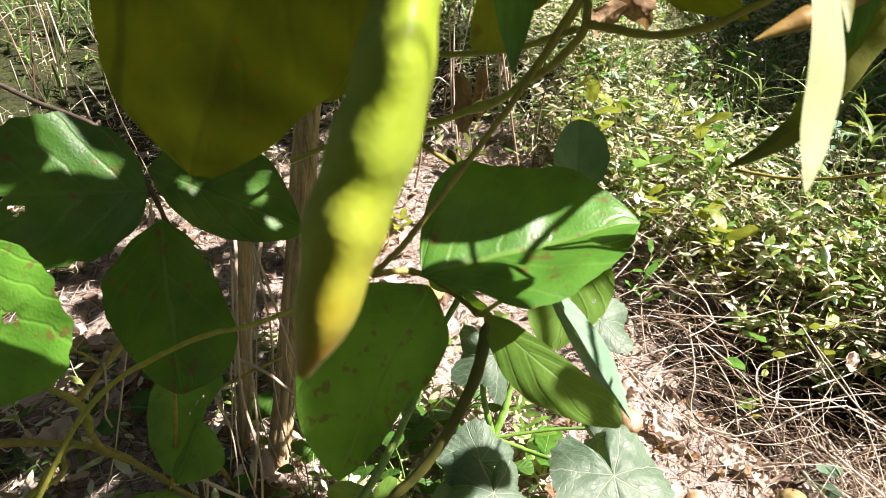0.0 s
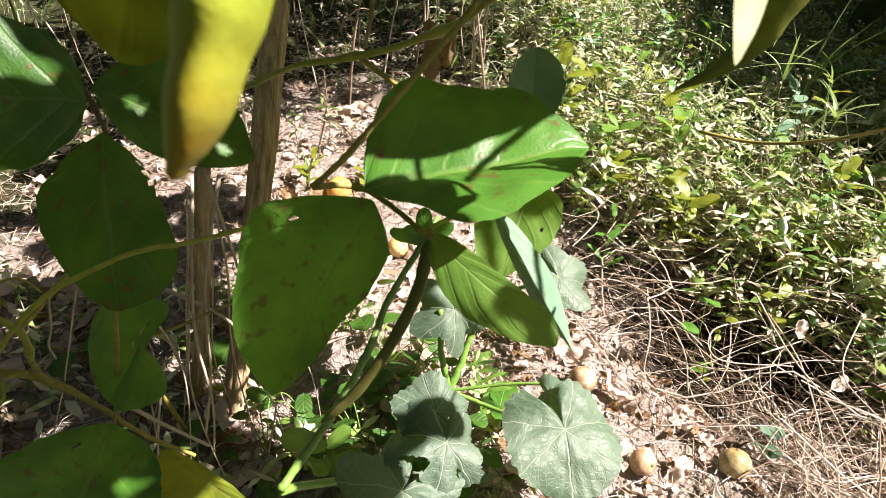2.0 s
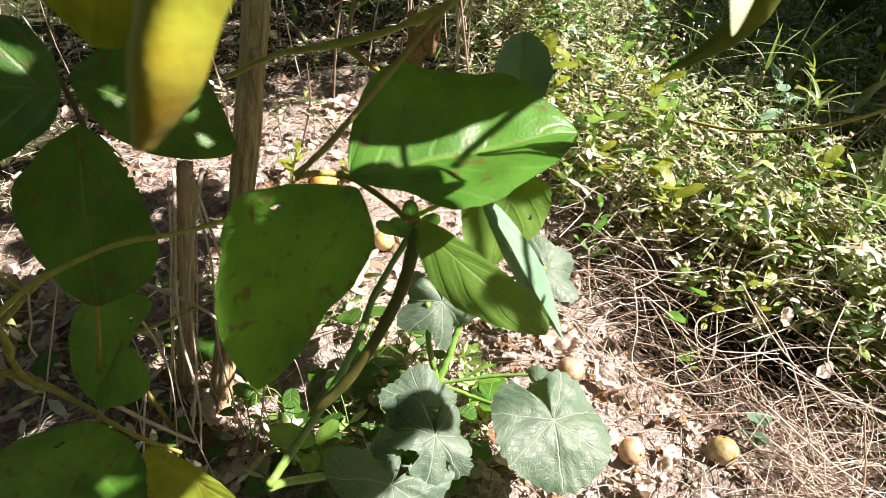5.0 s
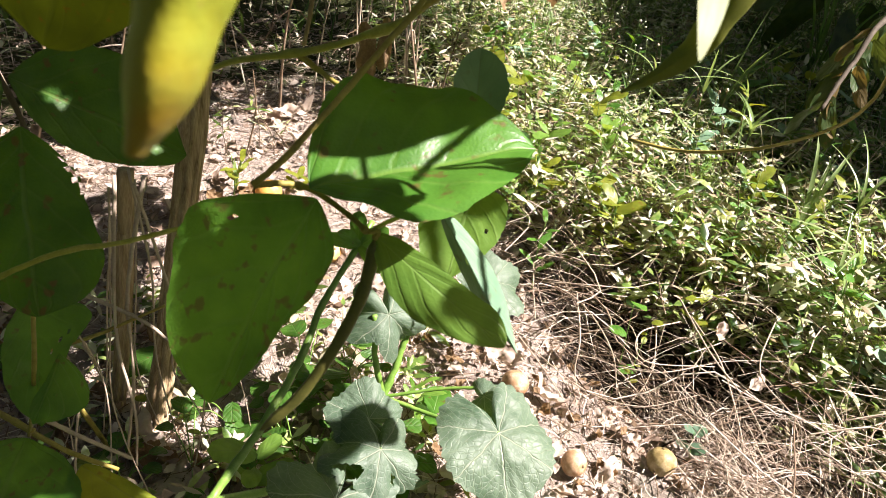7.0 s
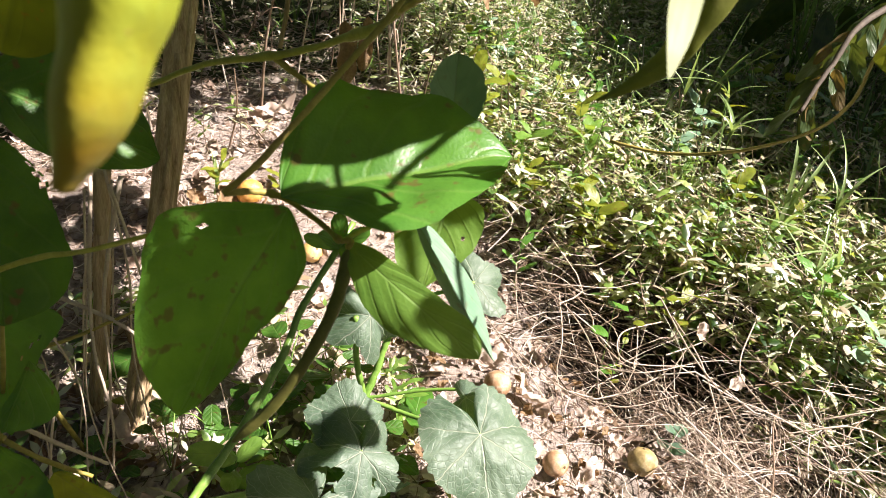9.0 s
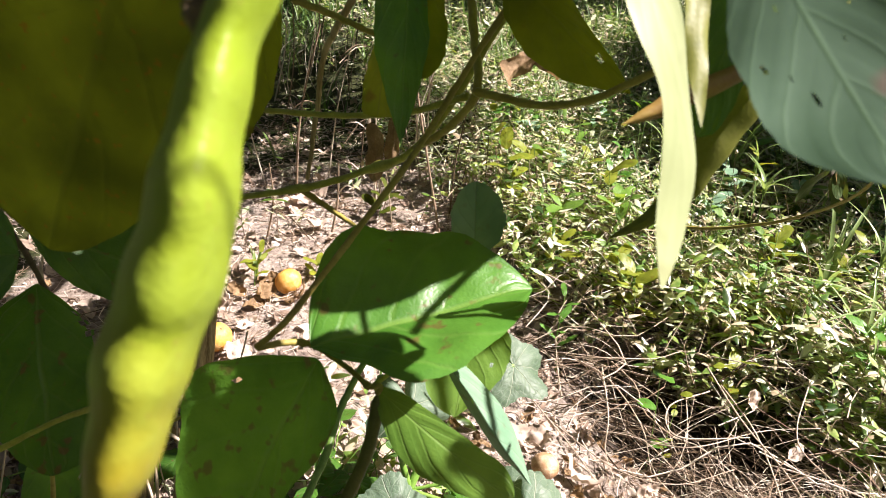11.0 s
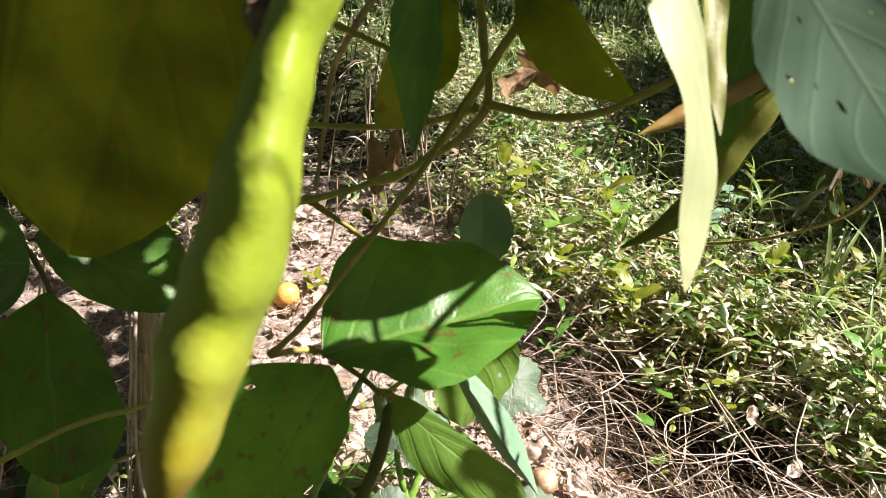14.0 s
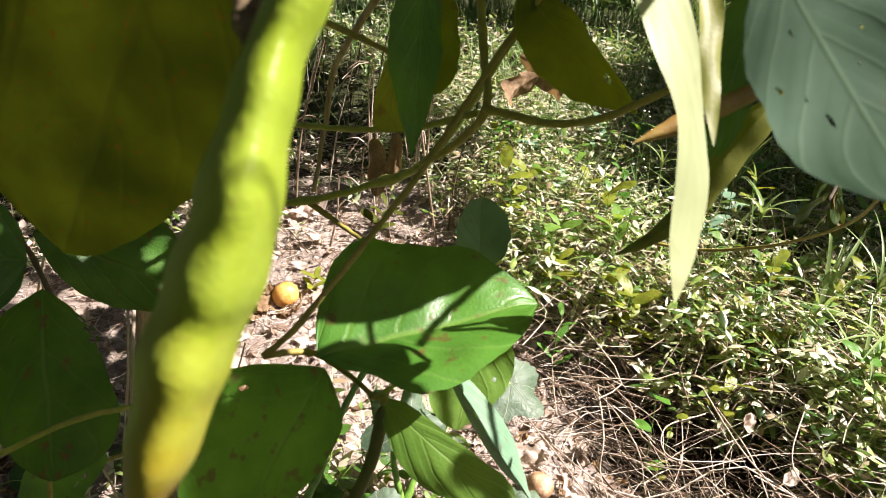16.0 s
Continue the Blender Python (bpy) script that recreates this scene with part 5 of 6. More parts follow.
# taller weeds crowd the edge of the bank over the dry heap
for k in range(650):
    x, y = rw.uniform(0.45, 1.3), rw.uniform(1.0, 2.1)
    if not 0.3 < bank(x, y) < 0.95:
        continue
    weed_geo(wl, wst, wdry, (x, y, ground_z(x, y) - 0.01), rw.uniform(0.10, 0.2), rw, n=rw.randint(4, 7), leaf_len=rw.uniform(0.03, 0.06))
# weeds that close in on the heap where the bank comes nearest
for k in range(700):
    x, y = rw.uniform(0.86, 1.6), rw.uniform(0.55, 1.2)
    if x < 0.93 + 0.5 * abs(y - 0.92) + rw.uniform(-0.05, 0.08):
        continue
    weed_geo(wl, wst, wdry, (x, y, ground_z(x, y) - 0.01), rw.uniform(0.05, 0.13), rw, n=rw.randint(4, 7), leaf_len=rw.uniform(0.03, 0.06))
# sparse weeds at the foot of the stake and by the far edge of the bare soil
for k in range(900):
    x, y = rw.uniform(-2.6, 3.0), rw.uniform(1.9, 6.0)
    weed_geo(wl, wst, wdry, (x, y, ground_z(x, y) - 0.01), rw.uniform(0.05, 0.2), rw, n=rw.randint(3, 6), leaf_len=rw.uniform(0.03, 0.05))
for k in range(150):
    x, y = rw.uniform(-0.8, 0.25), rw.uniform(0.72, 1.25)
    weed_geo(wl, wst, wdry, (x, y, ground_z(x, y) - 0.01), rw.uniform(0.03, 0.10), rw, n=rw.randint(2, 4), leaf_len=rw.uniform(0.03, 0.06))
# the level top of the carpet, small leaves spread to the light
for k in range(26000):
    x, y = rw.uniform(0.1, 1.75), rw.uniform(0.75, 3.6)
    b = bank(x, y)
    if b < 0.3 or rw.random() > b + 0.2:
        continue
    tall = 0.06 + 0.05 * b + 0.05 * noise.noise(Vector((x * 4, y * 4, 7.0)))
    a = rw.uniform(0, 6.28)
    d = Vector((math.cos(a), math.sin(a), rw.uniform(-0.35, 0.45)))
    sd = Vector((-math.sin(a), math.cos(a), rw.uniform(-0.4, 0.4)))
    thin = rw.random() < (0.4 if y > 1.5 else 0.2)
    L = rw.uniform(0.04, 0.08) if thin else rw.uniform(0.012, 0.03) if rw.random() < 0.8 else rw.uniform(0.035, 0.06)
    W = rw.uniform(0.03, 0.06) if thin else rw.uniform(0.09, 0.22)
    if y < 1.75 and not thin:
        if rw.random() < 0.45:
            continue
        L, W = rw.uniform(0.018, 0.05), rw.uniform(0.13, 0.27)
        if rw.random() < 0.6:
            d = (d - SUN_DIR * (d.dot(SUN_DIR) + rw.uniform(-0.35, 0.35))).normalized()
            sd = SUN_DIR.cross(d) + SUN_DIR * rw.uniform(-0.4, 0.4)
    blade(wl if rw.random() > 0.30 else wdry, Vector((x, y, ground_z(x, y) + tall + rw.gauss(0, 0.022))), d, sd, L, L * W, rw, droop=rw.uniform(0, 0.4))
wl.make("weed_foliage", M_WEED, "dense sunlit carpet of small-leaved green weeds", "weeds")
wdry.make("withered_weed_leaves", M_WEED_DRY, "pale withered leaves among the green weeds", "weeds")
wst.make("weed_stems", M_STRAW, "thin pale stems of the weeds", "weeds")

gr = Heap()


def grass_blade(base, a, h, w, rnd, arch=0.6, rows=6):
    d = Vector((math.cos(a), math.sin(a), 0))
    side = Vector((-math.sin(a), math.cos(a), 0))
    vs, fs = [], []
    for i in range(rows + 1):
        u = i / rows
        c = Vector(base) + d * (arch * h * u * u) + Vector((0, 0, h * (u - 0.45 * arch * u * u)))
        ww = w * (1 - u ** 2.2) + 0.0003
        vs += [c - side * ww + Vector((0, 0, ww * 0.5)), c, c + side * ww + Vector((0, 0, ww * 0.5))]
    for i in range(rows):
        for k in (0, 1):
            q = i * 3 + k
            fs.append((q, q + 1, q + 4, q + 3))
    gr.add(vs, fs)


for k in range(1500):
    x, y = rw.uniform(0.6, 4.2), rw.uniform(1.5, 5.0)
    if rw.random() > bank(x, y) * min(1, max(0.12, (x - 0.9) * 0.8)):
        continue
    z = ground_z(x, y) - 0.01
    for j in range(rw.randint(2, 5)):
        grass_blade((x + rw.uniform(-0.02, 0.02), y + rw.uniform(-0.02, 0.02), z), rw.uniform(0, 6.28), rw.uniform(0.12, 0.38), rw.uniform(0.003, 0.007), rw, rw.uniform(0.2, 1.1))
for k in range(2200):
    x, y = rw.uniform(-3.5, 4.5), rw.uniform(2.6, 6.5)
    if x < 0.4 and y < 4.2 and rw.random() < 0.75:
        continue
    z = ground_z(x, y) - 0.01
    for j in range(3):
        grass_blade((x, y, z), rw.uniform(0, 6.28), rw.uniform(0.1, 0.2) * (0.4 + 0.4 * y), rw.uniform(0.003, 0.007), rw, rw.uniform(0.3, 1.1))
gr.make("grass", M_GRASS, "tall loose grass blades among the weeds", "grass")

# dry vines and straw
st = Heap()


shade_stems = Heap()


def straw(x, y, rnd, length, r, lift, sides=4, into=None, single=False):
    a = rnd.uniform(0, 6.28)
    z = ground_z(x, y) + rnd.uniform(0.0, lift)
    d = Vector((math.cos(a), math.sin(a), rnd.uniform(-0.25, 0.3)))
    s = Vector((-d.y, d.x, 0))
    c = Vector((x, y, z))
    k1, k2 = rnd.uniform(-0.35, 0.35), rnd.uniform(-0.35, 0.35)
    pts = [c - d * length / 2, c - d * length / 6 + s * length * k1 * 0.5 + Vector((0, 0, rnd.uniform(0, 0.12) * length)), c + d * length / 6 + s * length * k2 * 0.5, c + d * length / 2 + Vector((0, 0, rnd.uniform(-0.1, 0.12) * length))]
    pts = [Vector((p.x, p.y, max(p.z, ground_z(p.x, p.y) + r))) for p in pts]
    v, f = tube_geo(spline(pts, 8), [r] * 8, sides, caps=False)
    if single:
        tagged(mesh_part("dry_vine", v, f, M_STRAW), "thin pale dry vine lying in the heap", "dry stem", group="dry vine stems")
        return
    (into or st).add(v, f)


rs = random.Random(21)
n = 0
while n < 1500:
    x, y = rs.uniform(0.3, 1.7), rs.uniform(0.6, 1.75)
    hp = heap(x, y)
    if rs.random() > hp:
        continue
    # dark stems crowd the hollow, their colour stands in for its shade
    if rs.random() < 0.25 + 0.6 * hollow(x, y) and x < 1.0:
        straw(x, y, rs, rs.uniform(0.08, 0.4), rs.uniform(0.0006, 0.0020), 0.02 + 0.10 * hp, into=shade_stems)
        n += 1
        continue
    straw(x, y, rs, rs.uniform(0.10, 0.5), rs.choice((0.0004, 0.0005, 0.0006, 0.0008, 0.0014)) * rs.uniform(0.8, 1.2), 0.02 + 0.17 * hp, single=n % 7 == 0)
    n += 1
for k in range(900):
    x, y = rs.uniform(0.7, 1.05), rs.uniform(0.55, 1.0)
    straw(x, y, rs, rs.uniform(0.05, 0.26), rs.uniform(0.0004, 0.0010), 0.09)
for k in range(7500):
    x, y = rs.uniform(-1.2, 1.2), rs.uniform(0.6, 3.2)
    if hollow(x, y) > 0.3 and rs.random() < 0.8:
        continue
    straw(x, y, rs, rs.uniform(0.02, 0.14), rs.uniform(0.0005, 0.0013), 0.014, sides=3)
for k in range(1500):
    x, y = rs.uniform(0.4, 3.2), rs.uniform(0.8, 3.6)
    b = bank(x, y)
    if rs.random() > b:
        continue
    z = ground_z(x, y)
    h = rs.uniform(0.08, 0.26)
    tipp = Vector((x + rs.uniform(-0.1, 0.1), y + rs.uniform(-0.1, 0.1), z + h))
    v, f = tube_geo(spline([(x, y, z), ((x + tipp.x) / 2 + rs.uniform(-0.02, 0.02), (y + tipp.y) / 2, z + h * 0.55), tipp], 6), [rs.uniform(0.0006, 0.0014)] * 6, 3, caps=False)
    st.add(v, f)
    if rs.random() < 0.4:
        r = rs.uniform(0.003, 0.006)
        v, f = tube_geo([tipp, tipp + Vector((0, 0, r)), tipp + Vector((0, 0, 2 * r))], [r * 0.5, r, r * 0.4], 5)
        st.add(v, f)
shade_stems.make("shaded_vines", M_VINE_SHADED, "dark vine stems low in the dry heap, shade in their colour", "dry vines")
st.make("dry_straw", M_STRAW, "tangle of dry pulled vines and straw on the soil", "straw")

# dead leaves
dl = Heap()


def dead_leaf(hp, x, y, size, rnd, lift=0.012, nu=6, nv=2):
    z = ground_z(x, y) + rnd.uniform(0.002, lift)
    R = Euler((rnd.uniform(-0.7, 0.7), rnd.uniform(-0.7, 0.7), rnd.uniform(0, 6.28))).to_matrix()
    vs, fs = [], []
    cu, cv, tw = rnd.uniform(-1.6, 1.6), rnd.uniform(-0.5, 2.2), rnd.uniform(-0.8, 0.8)
    wid, o = rnd.uniform(0.16, 0.36), Vector((rnd.uniform(0, 99), 0, 0))
    row = 2 * nv + 1
    for i in range(nu + 1):
        u = i / nu
        w = wid * (4 * u * (1 - u)) ** 0.7 * rnd.uniform(0.7, 1.2) if 0 < i < nu else 0.02
        for j in range(-nv, nv + 1):
            v = j / nv
            q = Vector((u - 0.5, v * w, 0))
            q.z = cu * (u - 0.5) ** 2 + cv * (v * w) ** 2 + tw * (u - 0.5) * v * w + 0.20 * noise.noise(q * 5 + o) + 0.08 * noise.noise(q * 13 + o)
            q = R @ (q * size) + Vector((x, y, z))
            q.z = max(q.z, ground_z(q.x, q.y) + 0.001)
            vs.append(q)
    for i in range(nu):
        for j in range(row - 1):
            a = i * row + j
            fs.append((a, a + 1, a + 1 + row, a + row))
    hp.add(vs, fs)


for k in range(6500):
    x, y = rs.uniform(-1.3, 1.3), rs.uniform(0.6, 3.4)
    if (bank(x, y) > 0.6 or hollow(x, y) > 0.3) and rs.random() < 0.7:
        continue
    dead_leaf(dl, x, y, rs.uniform(0.008, 0.026) if rs.random() < 0.8 else rs.uniform(0.03, 0.055), rs, 0.02)
crumbs = Heap()
for k in range(9000):
    x, y = rs.uniform(-1.0, 0.9), rs.uniform(0.6, 2.6)
    if bank(x, y) > 0.4 or hollow(x, y) > 0.25:
        continue
    r = 0.0012 + 0.006 * rs.random() ** 3
    c = Vector((x, y, ground_z(x, y) + r * 0.6))
    crumbs.add([c + Vector(q) * r * rs.uniform(0.6, 1.3) for q in ((1, 0, 0), (0, 1, 0), (-1, 0, 0), (0, -1, 0), (0, 0, 0.9), (0, 0, -0.9))], [(0, 1, 4), (1, 2, 4), (2, 3, 4), (3, 0, 4), (1, 0, 5), (2, 1, 5), (3, 2, 5), (0, 3, 5)])
crumbs.make("soil_crumbs", M_SOIL, "small crumbs and clods of pale dry soil", "soil")
dl.make("leaf_litter", M_LITTER, "scattered curled tan and brown dead leaves", "leaf litter")
for k in range(120):
    one = Heap()
    x, y = rs.uniform(0.2, 0.72), rs.uniform(0.72, 1.15)
    dead_leaf(one, x, y, rs.uniform(0.02, 0.042), rs, 0.02, 14, 6)
    brown = k % 3 == 0
    ob = one.make("dead_leaf", M_CRUMPLED if brown else M_LITTER, "curled dark brown leaf lying on the soil" if brown else "curled dry tan leaf lying on the soil", "dead leaf", kind="")
    tagged(ob, group="larger dead leaves")

# ---- shrub at the right, with drooping leaves ----
shrub = tagged(empty("shrub", (2.6, 2.4, 0.0)), "leafy shrub with drooping dark and browning leaves", "shrub")
stem("trunk", [(2.6, 2.4, -0.02), (2.5, 2.3, 0.7), (2.6, 2.4, 1.5), (2.9, 2.6, 2.3)], 0.035, 0.02, M_WOOD, shrub, seed=101, n=40)
stem("branch", [(2.5, 2.3, 0.7), (1.381, 1.387, 0.860), (0.888, 1.071, 0.785), (0.779, 0.985, 0.714), (0.723, 0.934, 0.658)], 0.007, 0.003, M_BARK, shrub, "dark bent branch", seed=102, n=50)
rsb = random.Random(31)
path_b = spline([(1.381, 1.387, 0.860), (0.888, 1.071, 0.785), (0.779, 0.985, 0.714), (0.723, 0.934, 0.658)], 20)
for k in range(26):
    q = path_b[rsb.randint(5, 17)]
    a = rsb.uniform(0, 6.28)
    dd = Vector((math.cos(a) * 0.45, math.sin(a) * 0.4, rsb.uniform(-1.2, -0.25))).normalized()
    sd = dd.cross(Vector((rsb.uniform(-0.6, 0.6), 1, rsb.uniform(-0.4, 0.4)))).normalized()
    L = rsb.uniform(0.05, 0.095)
    q = q + dd * 0.01
    leaf(q, q + dd * L, q + dd * L * 0.45 - sd * L * 0.16, q + dd * L * 0.45 + sd * L * 0.16, M_SHRUB_BROWN if rsb.random() < 0.2 else M_SHRUB, shrub, m=0.45, seed=k + 400, nu=16, nv=5, bend=0.06)


def tree(name, label, base, cx, cy, rx, ry, z0, z1, count, seed):
    """An unseen small tree, added so that its loose crown casts dappled shade."""
    rnd = random.Random(seed)
    th = tagged(empty(name, (*base, 0.0)), label, "tree")
    mid = Vector(((base[0] + cx) / 2, (base[1] + cy) / 2, z0 + 0.1))
    stem("trunk", [(*base, -0.02), (base[0] + 0.05, base[1], z0 * 0.6), mid], 0.06, 0.035, M_WOOD, th, seed=seed, n=30)
    for k in range(6):
        a = k * 1.05
        stem("limb", [mid, mid.lerp(Vector((cx, cy, z1)), 0.5), (cx + 0.8 * rx * math.cos(a), cy + 0.8 * ry * math.sin(a), (z0 + z1) / 2)], 0.02, 0.006, M_WOOD, th, seed=seed + k)
    hp = Heap()
    clumps = [(rnd.uniform(0, 6.28), rnd.random() ** 0.5, rnd.uniform(z0, z1)) for _ in range(count // 40)]
    for k in range(count):
        a, r, h = rnd.choice(clumps)
        q = Vector((cx + rx * r * math.cos(a), cy + ry * r * math.sin(a), h)) + Vector((rnd.gauss(0, 0.13), rnd.gauss(0, 0.13), rnd.gauss(0, 0.1)))
        dd = Vector((rnd.uniform(-1, 1), rnd.uniform(-1, 1), rnd.uniform(-0.9, 0.3)))
        blade(hp, q, dd, dd.cross(Vector((rnd.uniform(-0.5, 0.5), rnd.uniform(-0.5, 0.5), 1))), rnd.uniform(0.10, 0.17), 0.03, rnd)
    hp.make("crown", M_GRASS, "", "", parent=th)


# trees outside the view, added to darken the ground behind and beside the bed
far_shade = over((2.8, 2.9, 0.1), 2.4)
tree("tree", "unseen young tree with a loose dark green crown, added to shade the grass", (5.4, 3.4), far_shade.x, far_shade.y, 1.2, 1.5, 2.0, 2.8, 9000, 41)
bed_shade = over((-0.85, 3.3, 0.1), 2.4)
tree("tree", "unseen young tree with thin foliage, added to shade the bare soil", (3.9, 2.0), bed_shade.x, bed_shade.y, 0.9, 1.25, 2.0, 2.7, 1800, 42)
right_shade = over((2.05, 2.66, 0.15), 1.9)
tree("tree", "unseen low spreading tree with dense dark green leaves, added for shade", (4.6, 2.2), right_shade.x, right_shade.y, 0.92, 1.30, 1.84, 1.96, 18000, 43)
back_shade = over((0.8, 5.6, 0.1), 2.6)
tree("tree", "unseen far young tree, added to shade the end of the bed", (3.6, 5.2), back_shade.x, back_shade.y, 1.5, 0.95, 2.2, 3.0, 4000, 44)
# added hedge, closes the plot all round far behind the beds, holds back skylight
hedge = Heap()
rh = random.Random(51)
for k in range(9000):
    a = rh.uniform(0, 6.28)
    R = 7.5 + rh.uniform(-0.5, 0.7)
    q = Vector((1.0 + R * math.cos(a), 0.8 + R * math.sin(a), rh.uniform(0.0, 2.6) * rh.uniform(0.6, 1)))
    dd = Vector((rh.uniform(-1, 1), rh.uniform(-1, 1), rh.uniform(-0.8, 0.4)))
    blade(hedge, q, dd, dd.cross(Vector((rh.uniform(-0.5, 0.5), rh.uniform(-0.5, 0.5), 1))), rh.uniform(0.2, 0.4), 0.07, rh)
hedge.make("hedge", M_GRASS, "dense dark green hedge, added round the garden plot to hold back skylight", "hedge")

# ---- single plants and bits that stand out ----


def sprout(foot, tip, n, leaf_len, material, label, seed, wide=0.22, name="weed"):
    """A single small plant: a stalk with leaves spread along it."""
    rnd = random.Random(seed)
    foot, tip = Vector(foot), Vector(tip)
    foot.z = min(foot.z, ground_z(foot.x, foot.y))
    th = tagged(empty(name, foot), label, "weed")
    ps = spline([foot, foot.lerp(tip, 0.5) + Vector((rnd.uniform(-0.01, 0.01), 0, 0)), tip], 10)
    v, f = tube_geo(ps, [0.0013 * (1 - 0.06 * i) for i in range(10)], 6)
    mesh_part("stalk", v, f, M_STALK, th)
    for k in range(n):
        q = ps[min(9, 3 + int(7 * k / max(1, n - 1)))]
        a = k * 2.4 + rnd.uniform(-0.4, 0.4)
        dd = Vector((math.cos(a), math.sin(a), rnd.uniform(0.0, 0.7))).normalized()
        sd = dd.cross(Vector((rnd.uniform(-0.3, 0.3), rnd.uniform(-0.3, 0.3), 1))).normalized()
        L = leaf_len * rnd.uniform(0.7, 1.2)
        leaf(q, q + dd * L, q + dd * L * 0.45 - sd * L * wide, q + dd * L * 0.45 + sd * L * wide, material, th, m=0.45, blunt=0.7, seed=seed + k, nu=10, nv=4, bend=0.06, midrib=False)


sprout((0.665, 1.050, 0.070), (0.674, 1.075, 0.130), 6, 0.024, M_LEAF_YELLOW, "tiny yellow-green seedling over the dry vines", 601, 0.32)
sprout((0.701, 0.830, 0.030), (0.692, 0.842, 0.070), 5, 0.035, M_LEAF_PALE, "small pale seedling among straw", 602, 0.36)
sprout((-0.245, 1.699, 0.000), (-0.220, 1.704, 0.100), 7, 0.06, M_LEAF_YELLOW, "small bright green weed on the bare soil", 603, 0.16)
sprout((-0.078, 1.721, 0.000), (-0.073, 1.741, 0.050), 6, 0.05, M_LEAF_YELLOW, "yellow-green weed beside the vine stem", 604, 0.2)
sprout((0.096, 2.081, -0.000), (0.123, 2.076, 0.120), 7, 0.07, M_LEAF_DARK, "dull green weed on the bare soil", 605, 0.2)
sprout((0.192, 0.925, 0.000), (0.183, 0.916, 0.090), 9, 0.05, M_SPROUT, "spiky little green weed by the gourd", 606, 0.10)
sprout((0.233, 0.905, 0.000), (0.221, 0.894, 0.050), 4, 0.06, M_LEAF, "round-leaved weed by the gourd", 607, 0.42)
sprout((0.518, 1.373, 0.100), (0.510, 1.374, 0.170), 7, 0.055, M_LEAF, "fern-like green weed beside the dry heap", 608, 0.16)
sprout((0.664, 1.107, 0.120), (0.638, 1.103, 0.160), 3, 0.05, M_LEAF, "single dark leaf over the dry heap", 609, 0.35)
sprout((-0.079, 0.768, 0.050), (-0.066, 0.744, 0.120), 5, 0.07, M_SPROUT, "bright green weed beside the long stalk", 610, 0.25)


def grass_tuft(foot, count, h, w, seed, label, arch=(0.4, 1.1), soil=None):
    """A tuft of single grass blades, each a part; soil: the blades spread from the top of a stalk that stands at this height."""
    rnd = random.Random(seed)
    if soil is None:
        foot = (foot[0], foot[1], ground_z(foot[0], foot[1]) - 0.005)
    low = Vector(foot) if soil is None else Vector((foot[0], foot[1], soil))
    th = tagged(empty("grass_tuft", low), label, "grass", group="grass tufts")
    if soil is not None:
        stem("stalk", [low - Vector((0, 0, 0.01)), low.lerp(Vector(foot), 0.5) + Vector((0.01, 0.005, 0)), foot], 0.0022, 0.0016, M_STALK, th, seed=seed, sides=6)
    for k in range(count):
        a, hh, ww, ar = rnd.uniform(0, 6.28), h * rnd.uniform(0.6, 1.2), w * rnd.uniform(0.7, 1.2), rnd.uniform(*arch)
        d, sd = Vector((math.cos(a), math.sin(a), 0)), Vector((-math.sin(a), math.cos(a), 0))
        vs, fs = [], []
        for i in range(11):
            u = i / 10
            c = Vector(foot) + d * (ar * hh * u * u) + Vector((0, 0, hh * (u - 0.45 * ar * u * u)))
            q = ww * min(1, 4 * u + 0.4) * (1 - u ** 2.2) + 0.0003
            vs += [c - sd * q + Vector((0, 0, q * 0.5)), c, c + sd * q + Vector((0, 0, q * 0.5))]
        for i in range(10):
            for j in (0, 1):
                b0 = i * 3 + j
                fs.append((b0, b0 + 1, b0 + 4, b0 + 3))
        mesh_part("grass_blade", vs, fs, M_GRASS_PALE, th)


for x, y, n, h, w, seed in ((1.12, 1.68, 7, 0.15, 0.0055, 701), (1.21, 1.90, 4, 0.2, 0.0045, 709), (0.98, 2.05, 4, 0.17, 0.004, 711), (1.20, 1.30, 4, 0.22, 0.0045, 712), (1.07, 1.90, 3, 0.2, 0.004, 713), (1.17, 2.2, 4, 0.2, 0.0045, 714), (1.10, 1.12, 4, 0.2, 0.0045, 715)):
    z0 = ground_z(x, y)
    grass_tuft((x, y, z0 + 0.2), n, h, w, seed, "grass shoot with broad pale blades spread in the sun", (0.3, 1.6), z0)
grass_tuft((1.22, 2.06, 0.120), 6, 0.44, 0.007, 702, "tall upright grass blades", (0.1, 0.4))
grass_tuft((1.19, 1.430, 0.140), 9, 0.36, 0.007, 703, "sunlit grass tuft on the weedy bank")
grass_tuft((1.15, 1.194, 0.140), 9, 0.34, 0.007, 704, "sunlit grass tuft on the weedy bank")
grass_tuft((1.041, 1.707, 0.120), 7, 0.32, 0.006, 705, "thin grass tuft among weeds")
grass_tuft((1.042, 2.787, 0.100), 7, 0.34, 0.006, 706, "tall grass tuft behind the weeds")
grass_tuft((1.509, 3.312, 0.100), 7, 0.38, 0.006, 707, "tall grass tuft behind the weeds")
grass_tuft((-0.242, 1.730, 0.000), 3, 0.12, 0.005, 708, "few dark grass blades on the soil", (0.1, 0.4))

